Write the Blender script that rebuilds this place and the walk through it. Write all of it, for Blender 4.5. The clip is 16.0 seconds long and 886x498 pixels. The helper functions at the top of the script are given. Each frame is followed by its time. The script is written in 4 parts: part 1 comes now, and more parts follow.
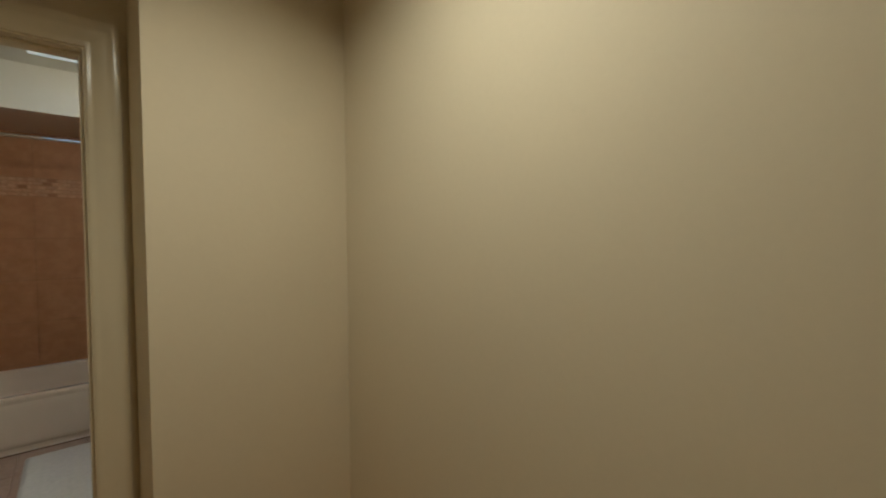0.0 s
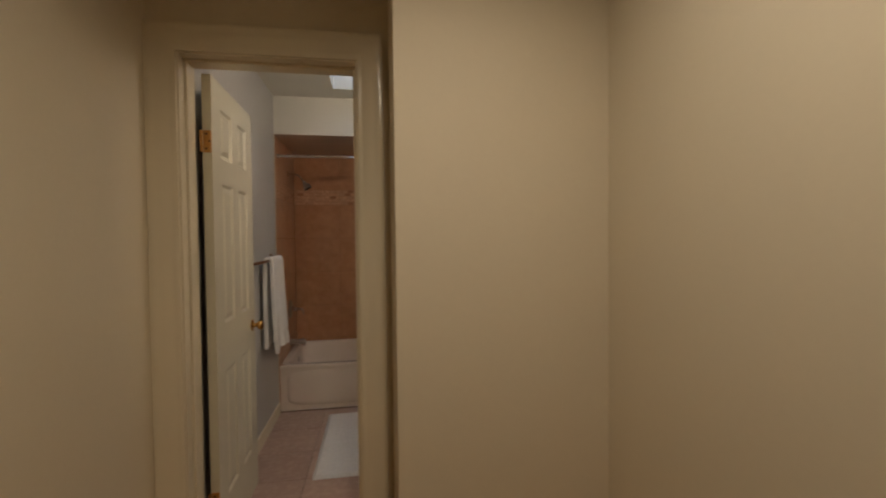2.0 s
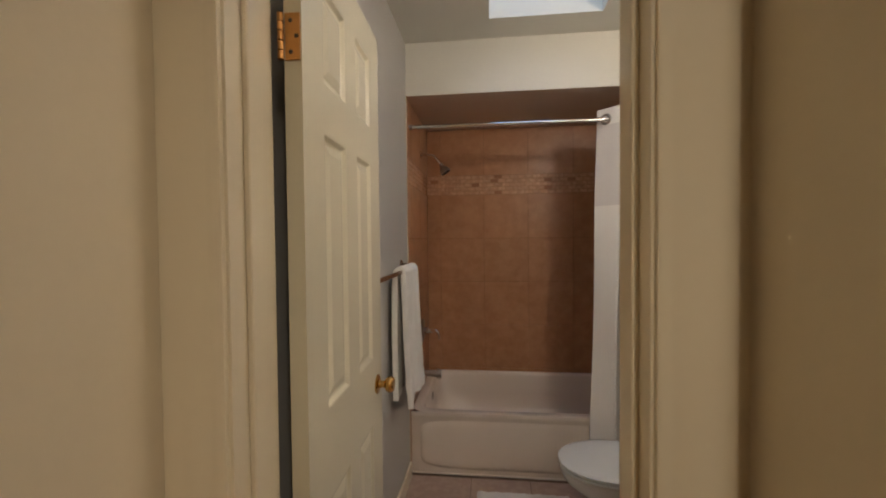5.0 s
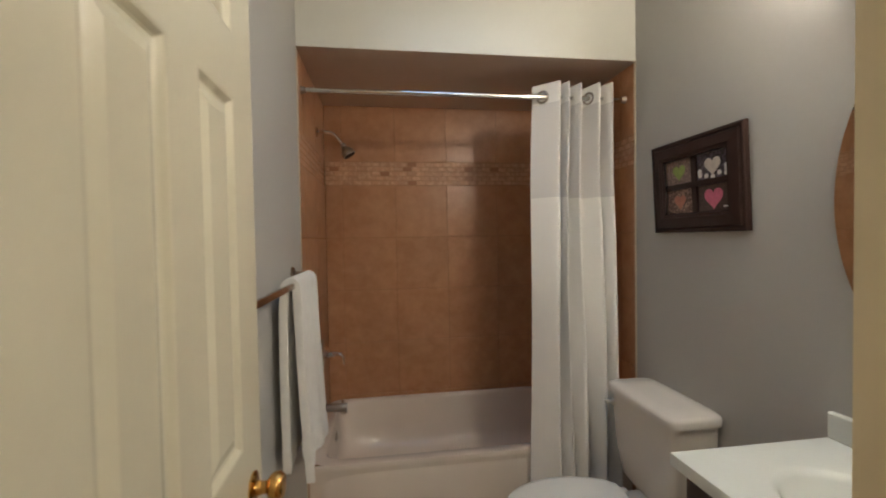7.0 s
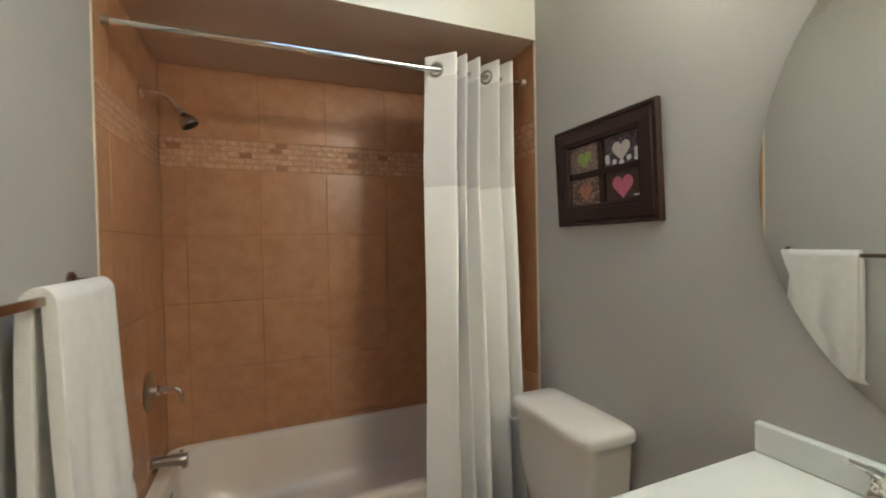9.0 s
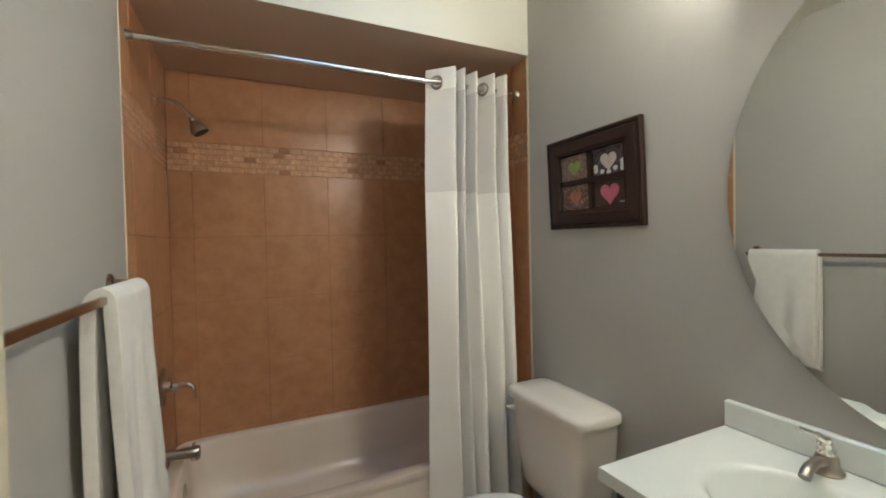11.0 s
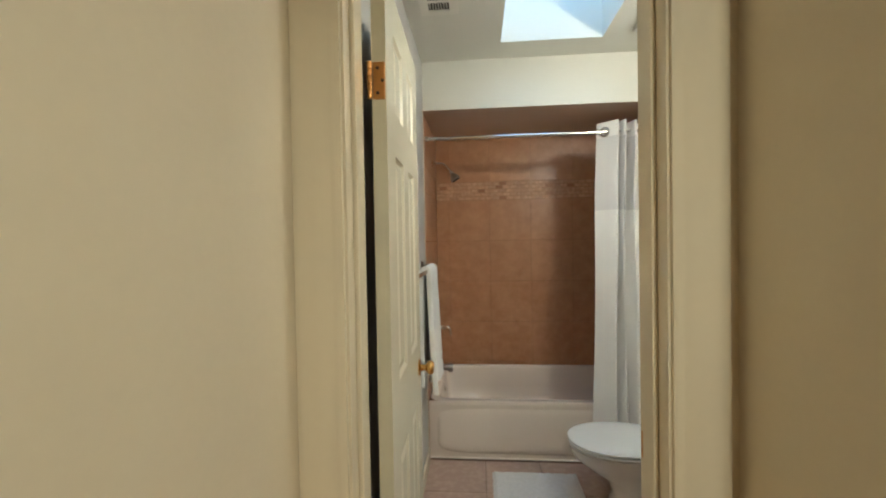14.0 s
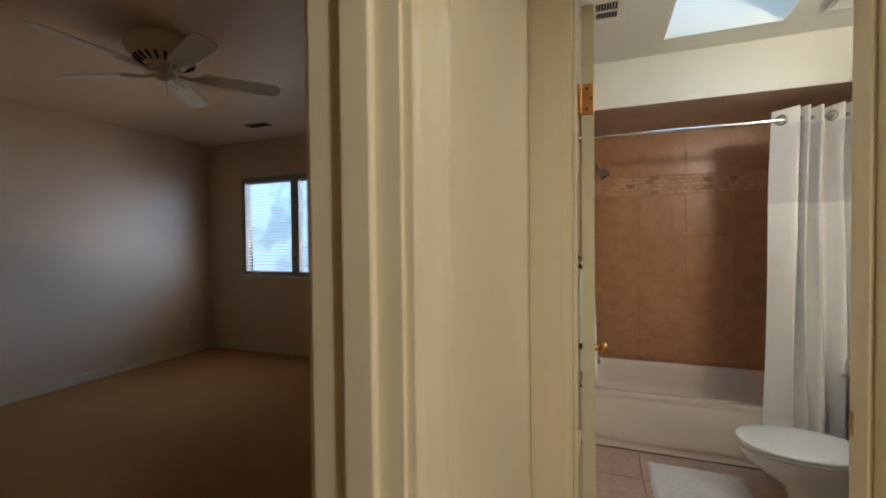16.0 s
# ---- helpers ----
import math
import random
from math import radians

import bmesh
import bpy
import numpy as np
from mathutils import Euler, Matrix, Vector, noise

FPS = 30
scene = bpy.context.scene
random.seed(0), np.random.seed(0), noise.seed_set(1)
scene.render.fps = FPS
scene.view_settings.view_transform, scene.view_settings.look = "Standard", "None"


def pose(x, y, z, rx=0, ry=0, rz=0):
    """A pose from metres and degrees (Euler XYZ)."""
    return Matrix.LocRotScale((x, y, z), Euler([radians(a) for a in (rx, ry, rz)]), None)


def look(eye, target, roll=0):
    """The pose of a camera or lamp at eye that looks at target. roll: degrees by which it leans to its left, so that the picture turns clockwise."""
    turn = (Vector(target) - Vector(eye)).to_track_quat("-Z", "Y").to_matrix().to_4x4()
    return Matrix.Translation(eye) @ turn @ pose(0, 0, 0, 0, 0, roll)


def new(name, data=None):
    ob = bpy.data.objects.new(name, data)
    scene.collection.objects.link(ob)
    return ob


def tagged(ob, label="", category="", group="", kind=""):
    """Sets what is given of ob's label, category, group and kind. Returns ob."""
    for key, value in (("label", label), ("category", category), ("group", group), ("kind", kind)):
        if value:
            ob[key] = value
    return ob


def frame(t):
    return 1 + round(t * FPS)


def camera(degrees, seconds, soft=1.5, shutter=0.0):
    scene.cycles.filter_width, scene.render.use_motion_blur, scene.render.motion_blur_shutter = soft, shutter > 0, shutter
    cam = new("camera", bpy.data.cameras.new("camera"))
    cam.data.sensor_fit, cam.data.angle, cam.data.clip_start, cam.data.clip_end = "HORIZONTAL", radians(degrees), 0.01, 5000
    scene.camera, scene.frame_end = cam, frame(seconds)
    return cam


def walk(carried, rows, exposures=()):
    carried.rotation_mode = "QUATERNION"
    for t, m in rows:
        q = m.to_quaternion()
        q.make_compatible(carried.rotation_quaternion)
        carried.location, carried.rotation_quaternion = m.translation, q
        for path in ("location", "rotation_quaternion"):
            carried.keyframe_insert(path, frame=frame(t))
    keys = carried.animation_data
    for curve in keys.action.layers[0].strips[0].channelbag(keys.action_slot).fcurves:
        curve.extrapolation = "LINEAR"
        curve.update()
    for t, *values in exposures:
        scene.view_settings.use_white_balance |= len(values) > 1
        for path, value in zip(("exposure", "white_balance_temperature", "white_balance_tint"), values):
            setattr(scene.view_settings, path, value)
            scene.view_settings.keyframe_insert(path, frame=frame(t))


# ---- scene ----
cam = camera(93.6, 16.0, soft=1.9, shutter=0.4)
PATH = [
    (0, (-0.104, -0.17, 1.364), (1.217, 1.331, 1.306), -0.5),
    (0.5, (0.003, -0.122, 1.339), (1.084, 1.56, 1.289), -1.2),
    (1, (0.058, -0.068, 1.352), (0.867, 1.761, 1.31), -0.8),
    (1.5, (0.055, 0.011, 1.348), (0.63, 1.926, 1.303), -0.5),
    (2, (0.0, 0.159, 1.364), (0.318, 2.133, 1.315), -0.6),
    (2.5, (-0.026, 0.262, 1.364), (0.022, 2.261, 1.316), -0.6),
    (3, (-0.021, 0.415, 1.362), (-0.227, 2.404, 1.316), -0.7),
    (3.5, (-0.057, 0.592, 1.376), (-0.333, 2.572, 1.319), -0.6),
    (6, (-0.426, 1.546, 1.38), (-0.471, 3.545, 1.335), -0.5),
    (6.5, (-0.445, 1.634, 1.372), (-0.31, 3.629, 1.328), -0.9),
    (7, (-0.415, 1.731, 1.368), (-0.139, 3.711, 1.318), -1.0),
    (7.5, (-0.403, 1.826, 1.374), (0.048, 3.774, 1.313), -1.1),
    (8, (-0.347, 1.918, 1.344), (0.205, 3.84, 1.304), -1.0),
    (8.5, (-0.32, 2.005, 1.33), (0.333, 3.895, 1.295), -1.1),
    (9, (-0.299, 2.057, 1.325), (0.464, 3.905, 1.294), -1.1),
    (9.5, (-0.285, 2.079, 1.323), (0.568, 3.888, 1.29), -1.2),
    (12, (-0.492, 1.752, 1.35), (0.306, 3.585, 1.296), -1.3),
    (12.5, (-0.485, 1.577, 1.342), (0.021, 3.512, 1.31), -1.3),
    (13, (-0.469, 1.371, 1.376), (-0.303, 3.364, 1.335), -1.0),
    (13.5, (-0.471, 1.182, 1.389), (-0.474, 3.181, 1.341), -0.8),
    (14, (-0.441, 0.998, 1.379), (-0.609, 2.991, 1.343), -1.0),
    (14.5, (-0.393, 0.878, 1.364), (-0.798, 2.837, 1.329), -0.9),
    (15, (-0.438, 0.814, 1.359), (-1.037, 2.722, 1.325), -0.7),
    (15.5, (-0.552, 0.747, 1.368), (-1.215, 2.633, 1.326), -0.5),
    (16, (-0.645, 0.695, 1.36), (-1.347, 2.567, 1.32), -0.6),
]
walk(cam, [(t, look(eye, target, roll)) for t, eye, target, roll in PATH],
     exposures=[(0.0, -0.32, 6600, 13), (0.5, -0.37, 6700, 16), (1.0, -0.45, 6850, 20), (2.5, -0.48, 7250, 28), (3.5, -0.30, 7150, 28), (6.0, 0.18, 6650, 22), (7.0, 0.38, 6500, 19), (8.0, 0.52, 6400, 18), (9.5, 0.80, 6200, 11), (12.0, 0.70, 6150, 14), (13.5, 0.82, 6050, 10), (14.5, 0.66, 6050, 11), (15.0, 0.72, 6150, 12), (16.0, 0.5, 6350, 16)])

# ---- world and daylight ----
world = bpy.data.worlds.new("sky")
scene.world = world
world.use_nodes = True
wn = world.node_tree.nodes
sky = wn.new("ShaderNodeTexSky")
sky.sky_type = "NISHITA"
sky.sun_disc = False
sky.sun_elevation = radians(55)
sky.ozone_density = 4.0
sky.sun_rotation = radians(0)
wn["Background"].inputs["Strength"].default_value = 0.15
world.node_tree.links.new(sky.outputs["Color"], wn["Background"].inputs["Color"])


def lamp(name, kind, place, energy, colour, aim):
    data = bpy.data.lights.new(name, kind)
    data.energy, data.color = energy, colour
    ob = new(name, data)
    ob.matrix_world = look(place, aim)
    return data


sun = lamp("sun", "SUN", (0, 8, 12), 0.5, (1.0, 0.96, 0.9), aim=(0.6, 0, 0))
sun.angle = radians(30)

# sky light entering at the top of the skylight shaft and at the bedroom window
a = lamp("skylight_daylight", "AREA", (-0.02, 2.93, 3.015), 3.2, (0.33, 0.63, 1.0), aim=(-0.02, 2.93, 0))
a.shape, a.size, a.size_y = "RECTANGLE", 0.54, 0.85
a = lamp("ground_daylight", "AREA", (-3.6, 9.0, 0.3), 210, (1.0, 0.86, 0.64), aim=(-4.05, 4.8, 1.6))
a.shape, a.size, a.size_y = "RECTANGLE", 6.0, 0.8
a = lamp("window_daylight", "AREA", (-2.1, 7.2, 2.5), 120, (0.42, 0.68, 1.0), aim=(-4.5, 4.2, 0.9))
a.shape, a.size, a.size_y = "RECTANGLE", 3.2, 3.0
# recessed downlight of the hall
CAN = (0.13, 0.50)
a = lamp("downlight_lamp", "AREA", (CAN[0], CAN[1], 2.494), 14.6, (0.98, 1.0, 0.81), aim=(CAN[0], CAN[1], 0))
a.shape, a.size = "DISK", 0.11

# ---- materials ----


def material(name, colour, rough=0.5, metal=0.0, vary=0.06, scale=3.0, fine=60.0, bump=0.0, bump_scale=200.0, spec=0.5, each=0.0, second=None, mix_at=(0.45, 0.62)):
    m = bpy.data.materials.new(name)
    m.use_nodes = True
    nt = m.node_tree
    b = nt.nodes["Principled BSDF"]
    b.inputs["Roughness"].default_value = rough
    b.inputs["Metallic"].default_value = metal
    b.inputs["Specular IOR Level"].default_value = spec
    tc = nt.nodes.new("ShaderNodeTexCoord")
    geo = nt.nodes.new("ShaderNodeNewGeometry")

    def noise_at(sc, detail):
        n = nt.nodes.new("ShaderNodeTexNoise")
        n.inputs["Scale"].default_value = sc
        n.inputs["Detail"].default_value = detail
        nt.links.new(geo.outputs["Position"], n.inputs["Vector"])
        return n
    big, small = noise_at(scale, 4), noise_at(fine, 3)
    value = nt.nodes.new("ShaderNodeMath")
    value.operation = "MULTIPLY_ADD"
    nt.links.new(big.outputs["Fac"], value.inputs[0])
    value.inputs[1].default_value = vary * 2.4
    value.inputs[2].default_value = 1.0 - vary * 1.2
    value2 = nt.nodes.new("ShaderNodeMath")
    value2.operation = "MULTIPLY_ADD"
    nt.links.new(small.outputs["Fac"], value2.inputs[0])
    value2.inputs[1].default_value = vary
    value2.inputs[2].default_value = -vary * 0.5
    add = nt.nodes.new("ShaderNodeMath")
    nt.links.new(value.outputs[0], add.inputs[0])
    nt.links.new(value2.outputs[0], add.inputs[1])
    out = add
    if each:
        info = nt.nodes.new("ShaderNodeObjectInfo")
        rnd = nt.nodes.new("ShaderNodeMath")
        rnd.operation = "MULTIPLY_ADD"
        nt.links.new(info.outputs["Random"], rnd.inputs[0])
        rnd.inputs[1].default_value = each * 2
        rnd.inputs[2].default_value = -each
        out = nt.nodes.new("ShaderNodeMath")
        nt.links.new(add.outputs[0], out.inputs[0])
        nt.links.new(rnd.outputs[0], out.inputs[1])
    mul = nt.nodes.new("ShaderNodeVectorMath")
    mul.operation = "SCALE"
    if second:
        ramp = nt.nodes.new("ShaderNodeValToRGB")
        ramp.color_ramp.elements[0].position, ramp.color_ramp.elements[1].position = mix_at
        ramp.color_ramp.elements[0].color = (*colour, 1)
        ramp.color_ramp.elements[1].color = (*second, 1)
        blot = noise_at(scale * 4.7, 6)
        nt.links.new(blot.outputs["Fac"], ramp.inputs["Fac"])
        nt.links.new(ramp.outputs["Color"], mul.inputs[0])
    else:
        mul.inputs[0].default_value = colour
    nt.links.new(out.outputs[0], mul.inputs["Scale"])
    nt.links.new(mul.outputs[0], b.inputs["Base Color"])
    if bump:
        tex = noise_at(bump_scale, 3)
        bp = nt.nodes.new("ShaderNodeBump")
        bp.inputs["Strength"].default_value = 0.6
        bp.inputs["Distance"].default_value = bump
        nt.links.new(tex.outputs["Fac"], bp.inputs["Height"])
        nt.links.new(bp.outputs["Normal"], b.inputs["Normal"])
    return m


def glowing(name, colour, strength):
    m = bpy.data.materials.new(name)
    m.use_nodes = True
    b = m.node_tree.nodes["Principled BSDF"]
    b.inputs["Base Color"].default_value = (*colour, 1)
    b.inputs["Emission Color"].default_value = (*colour, 1)
    b.inputs["Emission Strength"].default_value = strength
    return m


M_HALL = material("cream_wall_paint", (0.72, 0.625, 0.475), 0.75, vary=0.04, scale=1.2, bump=0.0003, bump_scale=130)
M_TRIM = material("cream_gloss_trim_paint", (0.77, 0.675, 0.51), 0.19, vary=0.03, scale=2, bump=0.0003, bump_scale=40)
M_DOOR = material("ivory_door_paint", (0.67, 0.625, 0.485), 0.26, vary=0.03, scale=3, bump=0.0004, bump_scale=70)
M_GREY = material("grey_wall_paint", (0.448, 0.432, 0.406), 0.55, vary=0.035, scale=1.5, bump=0.0003, bump_scale=130)
M_WHITE = material("white_ceiling_paint", (0.70, 0.685, 0.615), 0.8, vary=0.03, scale=1.5, bump=0.0003, bump_scale=150)
# white soffit's underside: warm bounce from the tile is put into this beige
M_SOFFIT_BOUNCE = material("soffit_underside_tile_bounce", (0.62, 0.48, 0.38), 0.7, vary=0.04, scale=3, bump=0.0004, bump_scale=120)
M_BED = material("offwhite_bedroom_paint", (0.74, 0.58, 0.43), 0.36, vary=0.04, scale=1.1, bump=0.0003, bump_scale=120)
M_CARPET = material("tan_carpet", (0.47, 0.265, 0.115), 0.95, vary=0.12, scale=2.5, fine=300, bump=0.006, bump_scale=350, spec=0.1)
M_TILE = material("tan_ceramic_tile", (0.435, 0.208, 0.098), 0.32, vary=0.10, scale=3.2, fine=45, bump=0.0003, bump_scale=30, each=0.03,
                  second=(0.515, 0.268, 0.140), mix_at=(0.34, 0.68))
M_STONE = material("travertine_mosaic", (0.52, 0.285, 0.165), 0.45, vary=0.12, scale=9, fine=80, bump=0.001, bump_scale=120, each=0.10,
                   second=(0.62, 0.38, 0.24))
M_STONE_DARK = material("rust_mosaic", (0.36, 0.16, 0.075), 0.45, vary=0.12, scale=9, fine=80, bump=0.001, bump_scale=120, each=0.08)
M_BANDGROUT = material("sand_grout", (0.44, 0.235, 0.125), 0.9, vary=0.1, scale=8, bump=0.001, bump_scale=300)
M_GROUT = material("brown_grout", (0.36, 0.19, 0.09), 0.9, vary=0.1, scale=8, bump=0.001, bump_scale=300)
M_FLOOR = material("beige_floor_tile", (0.43, 0.295, 0.235), 0.34, vary=0.09, scale=5, fine=50, bump=0.0006, bump_scale=40, each=0.05, second=(0.49, 0.345, 0.28))
M_FGROUT = material("floor_grout", (0.20, 0.13, 0.09), 0.9, vary=0.1, scale=8)
M_TUB = material("almond_tub_enamel", (0.78, 0.675, 0.58), 0.15, vary=0.02, scale=3, spec=0.6)
M_PORC = material("bone_porcelain", (0.76, 0.71, 0.655), 0.09, vary=0.02, scale=3, spec=0.6)
M_SEAT = material("white_seat_plastic", (0.76, 0.77, 0.76), 0.18, vary=0.02, scale=3)
M_COUNTER = material("white_cultured_marble", (0.71, 0.735, 0.705), 0.16, vary=0.03, scale=6)
M_ESPRESSO = material("espresso_wood", (0.035, 0.018, 0.012), 0.4, vary=0.2, scale=6, fine=90, bump=0.0005, bump_scale=90)
M_FRAME = material("dark_brown_frame", (0.030, 0.013, 0.010), 0.48, vary=0.15, scale=8, spec=0.3, bump=0.0004, bump_scale=90)
M_CHROME = material("chrome", (0.75, 0.74, 0.72), 0.10, 1.0, vary=0.02)
M_NICKEL = material("brushed_nickel", (0.42, 0.37, 0.32), 0.30, 1.0, vary=0.05, bump=0.0002, bump_scale=400)
M_BRASS = material("antique_brass", (0.58, 0.33, 0.10), 0.25, 1.0, vary=0.12, scale=20)
M_COPPER = material("worn_brass_hinge", (0.55, 0.27, 0.09), 0.34, 1.0, vary=0.2, scale=40)
M_TOWEL = material("white_terry", (0.86, 0.84, 0.80), 0.95, vary=0.06, scale=30, fine=260, bump=0.003, bump_scale=320, spec=0.1)
M_CURTAIN = material("white_cotton_curtain", (0.92, 0.89, 0.84), 0.85, vary=0.03, scale=6, fine=500, bump=0.0008, bump_scale=600, spec=0.2)
M_SHEER = material("sheer_white_mesh", (0.88, 0.84, 0.80), 0.85, vary=0.04, scale=6, fine=700, bump=0.0008, bump_scale=800, spec=0.2)
for _m, _c in ((M_CURTAIN, (0.90, 0.87, 0.81, 1)), (M_SHEER, (0.86, 0.85, 0.83, 1))):
    # thin cloth lets part of the light through
    _n = _m.node_tree
    _t, _x = _n.nodes.new("ShaderNodeBsdfTranslucent"), _n.nodes.new("ShaderNodeMixShader")
    _t.inputs["Color"].default_value = _c
    _x.inputs["Fac"].default_value = 0.08
    _n.links.new(_n.nodes["Principled BSDF"].outputs[0], _x.inputs[1])
    _n.links.new(_t.outputs[0], _x.inputs[2])
    _n.links.new(_x.outputs[0], _n.nodes["Material Output"].inputs["Surface"])
# the mesh panel shows what is behind it
_n = M_SHEER.node_tree
_t, _y = _n.nodes.new("ShaderNodeBsdfTransparent"), _n.nodes.new("ShaderNodeMixShader")
_y.inputs["Fac"].default_value = 0.15
_n.links.new(_n.nodes["Material Output"].inputs["Surface"].links[0].from_socket, _y.inputs[1])
_n.links.new(_t.outputs[0], _y.inputs[2])
_n.links.new(_y.outputs[0], _n.nodes["Material Output"].inputs["Surface"])
M_MAT = material("white_shag", (0.78, 0.76, 0.74), 0.95, vary=0.1, scale=40, fine=300, bump=0.006, bump_scale=260, spec=0.1)
M_WHITEP = material("white_plastic", (0.74, 0.71, 0.64), 0.45, vary=0.03)
M_DARK = material("dark_recess", (0.03, 0.022, 0.018), 0.8, vary=0.1)
M_BRONZE = material("bronze_bar", (0.38, 0.29, 0.22), 0.26, 1.0, vary=0.1, scale=20)
M_FAN = material("white_fan_enamel", (0.80, 0.74, 0.64), 0.5, vary=0.03)
# white vinyl seen against the light: its shade is put into the grey
M_SASH_SHADE = material("shaded_vinyl_sash", (0.34, 0.35, 0.36), 0.5, vary=0.05)
M_VINYL = material("white_vinyl", (0.72, 0.71, 0.69), 0.4, vary=0.03)
M_PAPER = material("toilet_paper", (0.82, 0.80, 0.77), 0.95, vary=0.04, bump=0.0006, bump_scale=300)
M_BULB = glowing("lit_bulb_glass", (1.0, 0.965, 0.79), 74.0)
M_CANLENS = glowing("lit_downlight_lens", (1.0, 0.85, 0.62), 4.0)

M_GLASS = bpy.data.materials.new("window_glass")
M_GLASS.use_nodes = True
_g = M_GLASS.node_tree.nodes["Principled BSDF"]
_g.inputs["Transmission Weight"].default_value, _g.inputs["Roughness"].default_value, _g.inputs["IOR"].default_value = 1.0, 0.0, 1.45
M_MIRROR = bpy.data.materials.new("mirror_silver")
M_MIRROR.use_nodes = True
_g = M_MIRROR.node_tree.nodes["Principled BSDF"]
_g.inputs["Metallic"].default_value, _g.inputs["Roughness"].default_value = 1.0, 0.015
_g.inputs["Base Color"].default_value = (0.80, 0.81, 0.78, 1)

# ---- mesh helpers ----
ORIGIN = {}


def thing(name, at=(0, 0, 0), label="", category="", group="", kind=""):
    ob = new(name)
    ob.empty_display_size = 0.1
    ob.location = at
    ORIGIN[ob] = Vector(at)
    return tagged(ob, label, category, group, kind)


def finish(name, bm, mats, smooth=0, rule=None):
    bmesh.ops.recalc_face_normals(bm, faces=bm.faces)
    me = bpy.data.meshes.new(name)
    bm.to_mesh(me)
    bm.free()
    for m in mats if isinstance(mats, (list, tuple)) else [mats]:
        me.materials.append(m)
    if rule:
        for p in me.polygons:
            p.material_index = rule(p.center, p.normal)
    if smooth:
        me.polygons.foreach_set("use_smooth", [True] * len(me.polygons))
        me.set_sharp_from_angle(angle=radians(smooth))
    return new(name, me)


def part(name, bm, mats, parent, label="", smooth=0, rule=None):
    """One mesh object under a thing or a part; bm is in world coordinates."""
    o = ORIGIN[parent]
    bmesh.ops.translate(bm, vec=-o, verts=bm.verts)
    ob = finish(name, bm, mats, smooth, rule)
    ob.parent = parent
    ORIGIN[ob] = o
    if label:
        ob["label"] = label
    return ob


def solid(name, bm, mats, label="", category="", kind="", smooth=0, rule=None):
    ob = finish(name, bm, mats, smooth, rule)
    ORIGIN[ob] = Vector((0, 0, 0))
    return tagged(ob, label, category, "", kind)


def box(bm, x0, x1, y0, y1, z0, z1, bev=0.0, seg=1):
    v = [bm.verts.new(p) for p in ((x0, y0, z0), (x1, y0, z0), (x1, y1, z0), (x0, y1, z0), (x0, y0, z1), (x1, y0, z1), (x1, y1, z1), (x0, y1, z1))]
    f = [bm.faces.new([v[i] for i in q]) for q in ((3, 2, 1, 0), (4, 5, 6, 7), (0, 1, 5, 4), (1, 2, 6, 5), (2, 3, 7, 6), (3, 0, 4, 7))]
    if bev:
        edges = list({e for q in f for e in q.edges})
        bmesh.ops.bevel(bm, geom=edges, offset=bev, segments=seg, profile=0.6, affect="EDGES")
    return bm


def boxes(*rows, bev=0.0):
    bm = bmesh.new()
    for r in rows:
        box(bm, *r, bev=bev)
    return bm


def loft(bm, loops, cap0=True, cap1=True, closed=True):
    rings = [[bm.verts.new(p) for p in lp] for lp in loops]
    n = len(rings[0])
    for a0, b0 in zip(rings, rings[1:]):
        for i in range(n if closed else n - 1):
            j = (i + 1) % n
            bm.faces.new((a0[i], a0[j], b0[j], b0[i]))
    if cap0:
        bm.faces.new(rings[0][::-1])
    if cap1:
        bm.faces.new(rings[-1])
    return bm


def oval(cx, cy, a0, b0, z, n=2.0, count=40):
    pts = []
    for i in range(count):
        t = 2 * math.pi * i / count
        c, s = math.cos(t), math.sin(t)
        pts.append((cx + a0 * math.copysign(abs(c) ** (2 / n), c), cy + b0 * math.copysign(abs(s) ** (2 / n), s), z))
    return pts


def tube(bm, pts, radius, count=10, caps=True):
    """A round bar along pts; radius is one number or one per point."""
    pts = [Vector(p) for p in pts]
    rad = radius if isinstance(radius, (list, tuple)) else [radius] * len(pts)
    loops, side = [], None
    for i, p in enumerate(pts):
        d = (pts[min(i + 1, len(pts) - 1)] - pts[max(i - 1, 0)]).normalized()
        if side is None:
            side = d.orthogonal().normalized()
        side = (side - d * side.dot(d)).normalized()
        up = d.cross(side)
        loops.append([p + rad[i] * (math.cos(2 * math.pi * k / count) * side + math.sin(2 * math.pi * k / count) * up) for k in range(count)])
    return loft(bm, loops, caps, caps)


def lathe(bm, centre, axis, profile, count=20):
    """Turned shape: profile rows are (distance along the axis, radius)."""
    c, d = Vector(centre), Vector(axis).normalized()
    return tube(bm, [c + d * h for h, r in profile], [max(r, 0.0004) for h, r in profile], count)


def curve_points(pts, steps=6):
    """Catmull-Rom through the points."""
    p = [Vector(q) for q in pts]
    p = [2 * p[0] - p[1]] + p + [2 * p[-1] - p[-2]]
    out = []
    for i in range(1, len(p) - 2):
        for k in range(steps):
            t = k / steps
            out.append(0.5 * (2 * p[i] + (p[i + 1] - p[i - 1]) * t + (2 * p[i - 1] - 5 * p[i] + 4 * p[i + 1] - p[i + 2]) * t * t
                              + (3 * p[i] - p[i - 1] - 3 * p[i + 1] + p[i + 2]) * t ** 3))
    return out + [p[-2]]


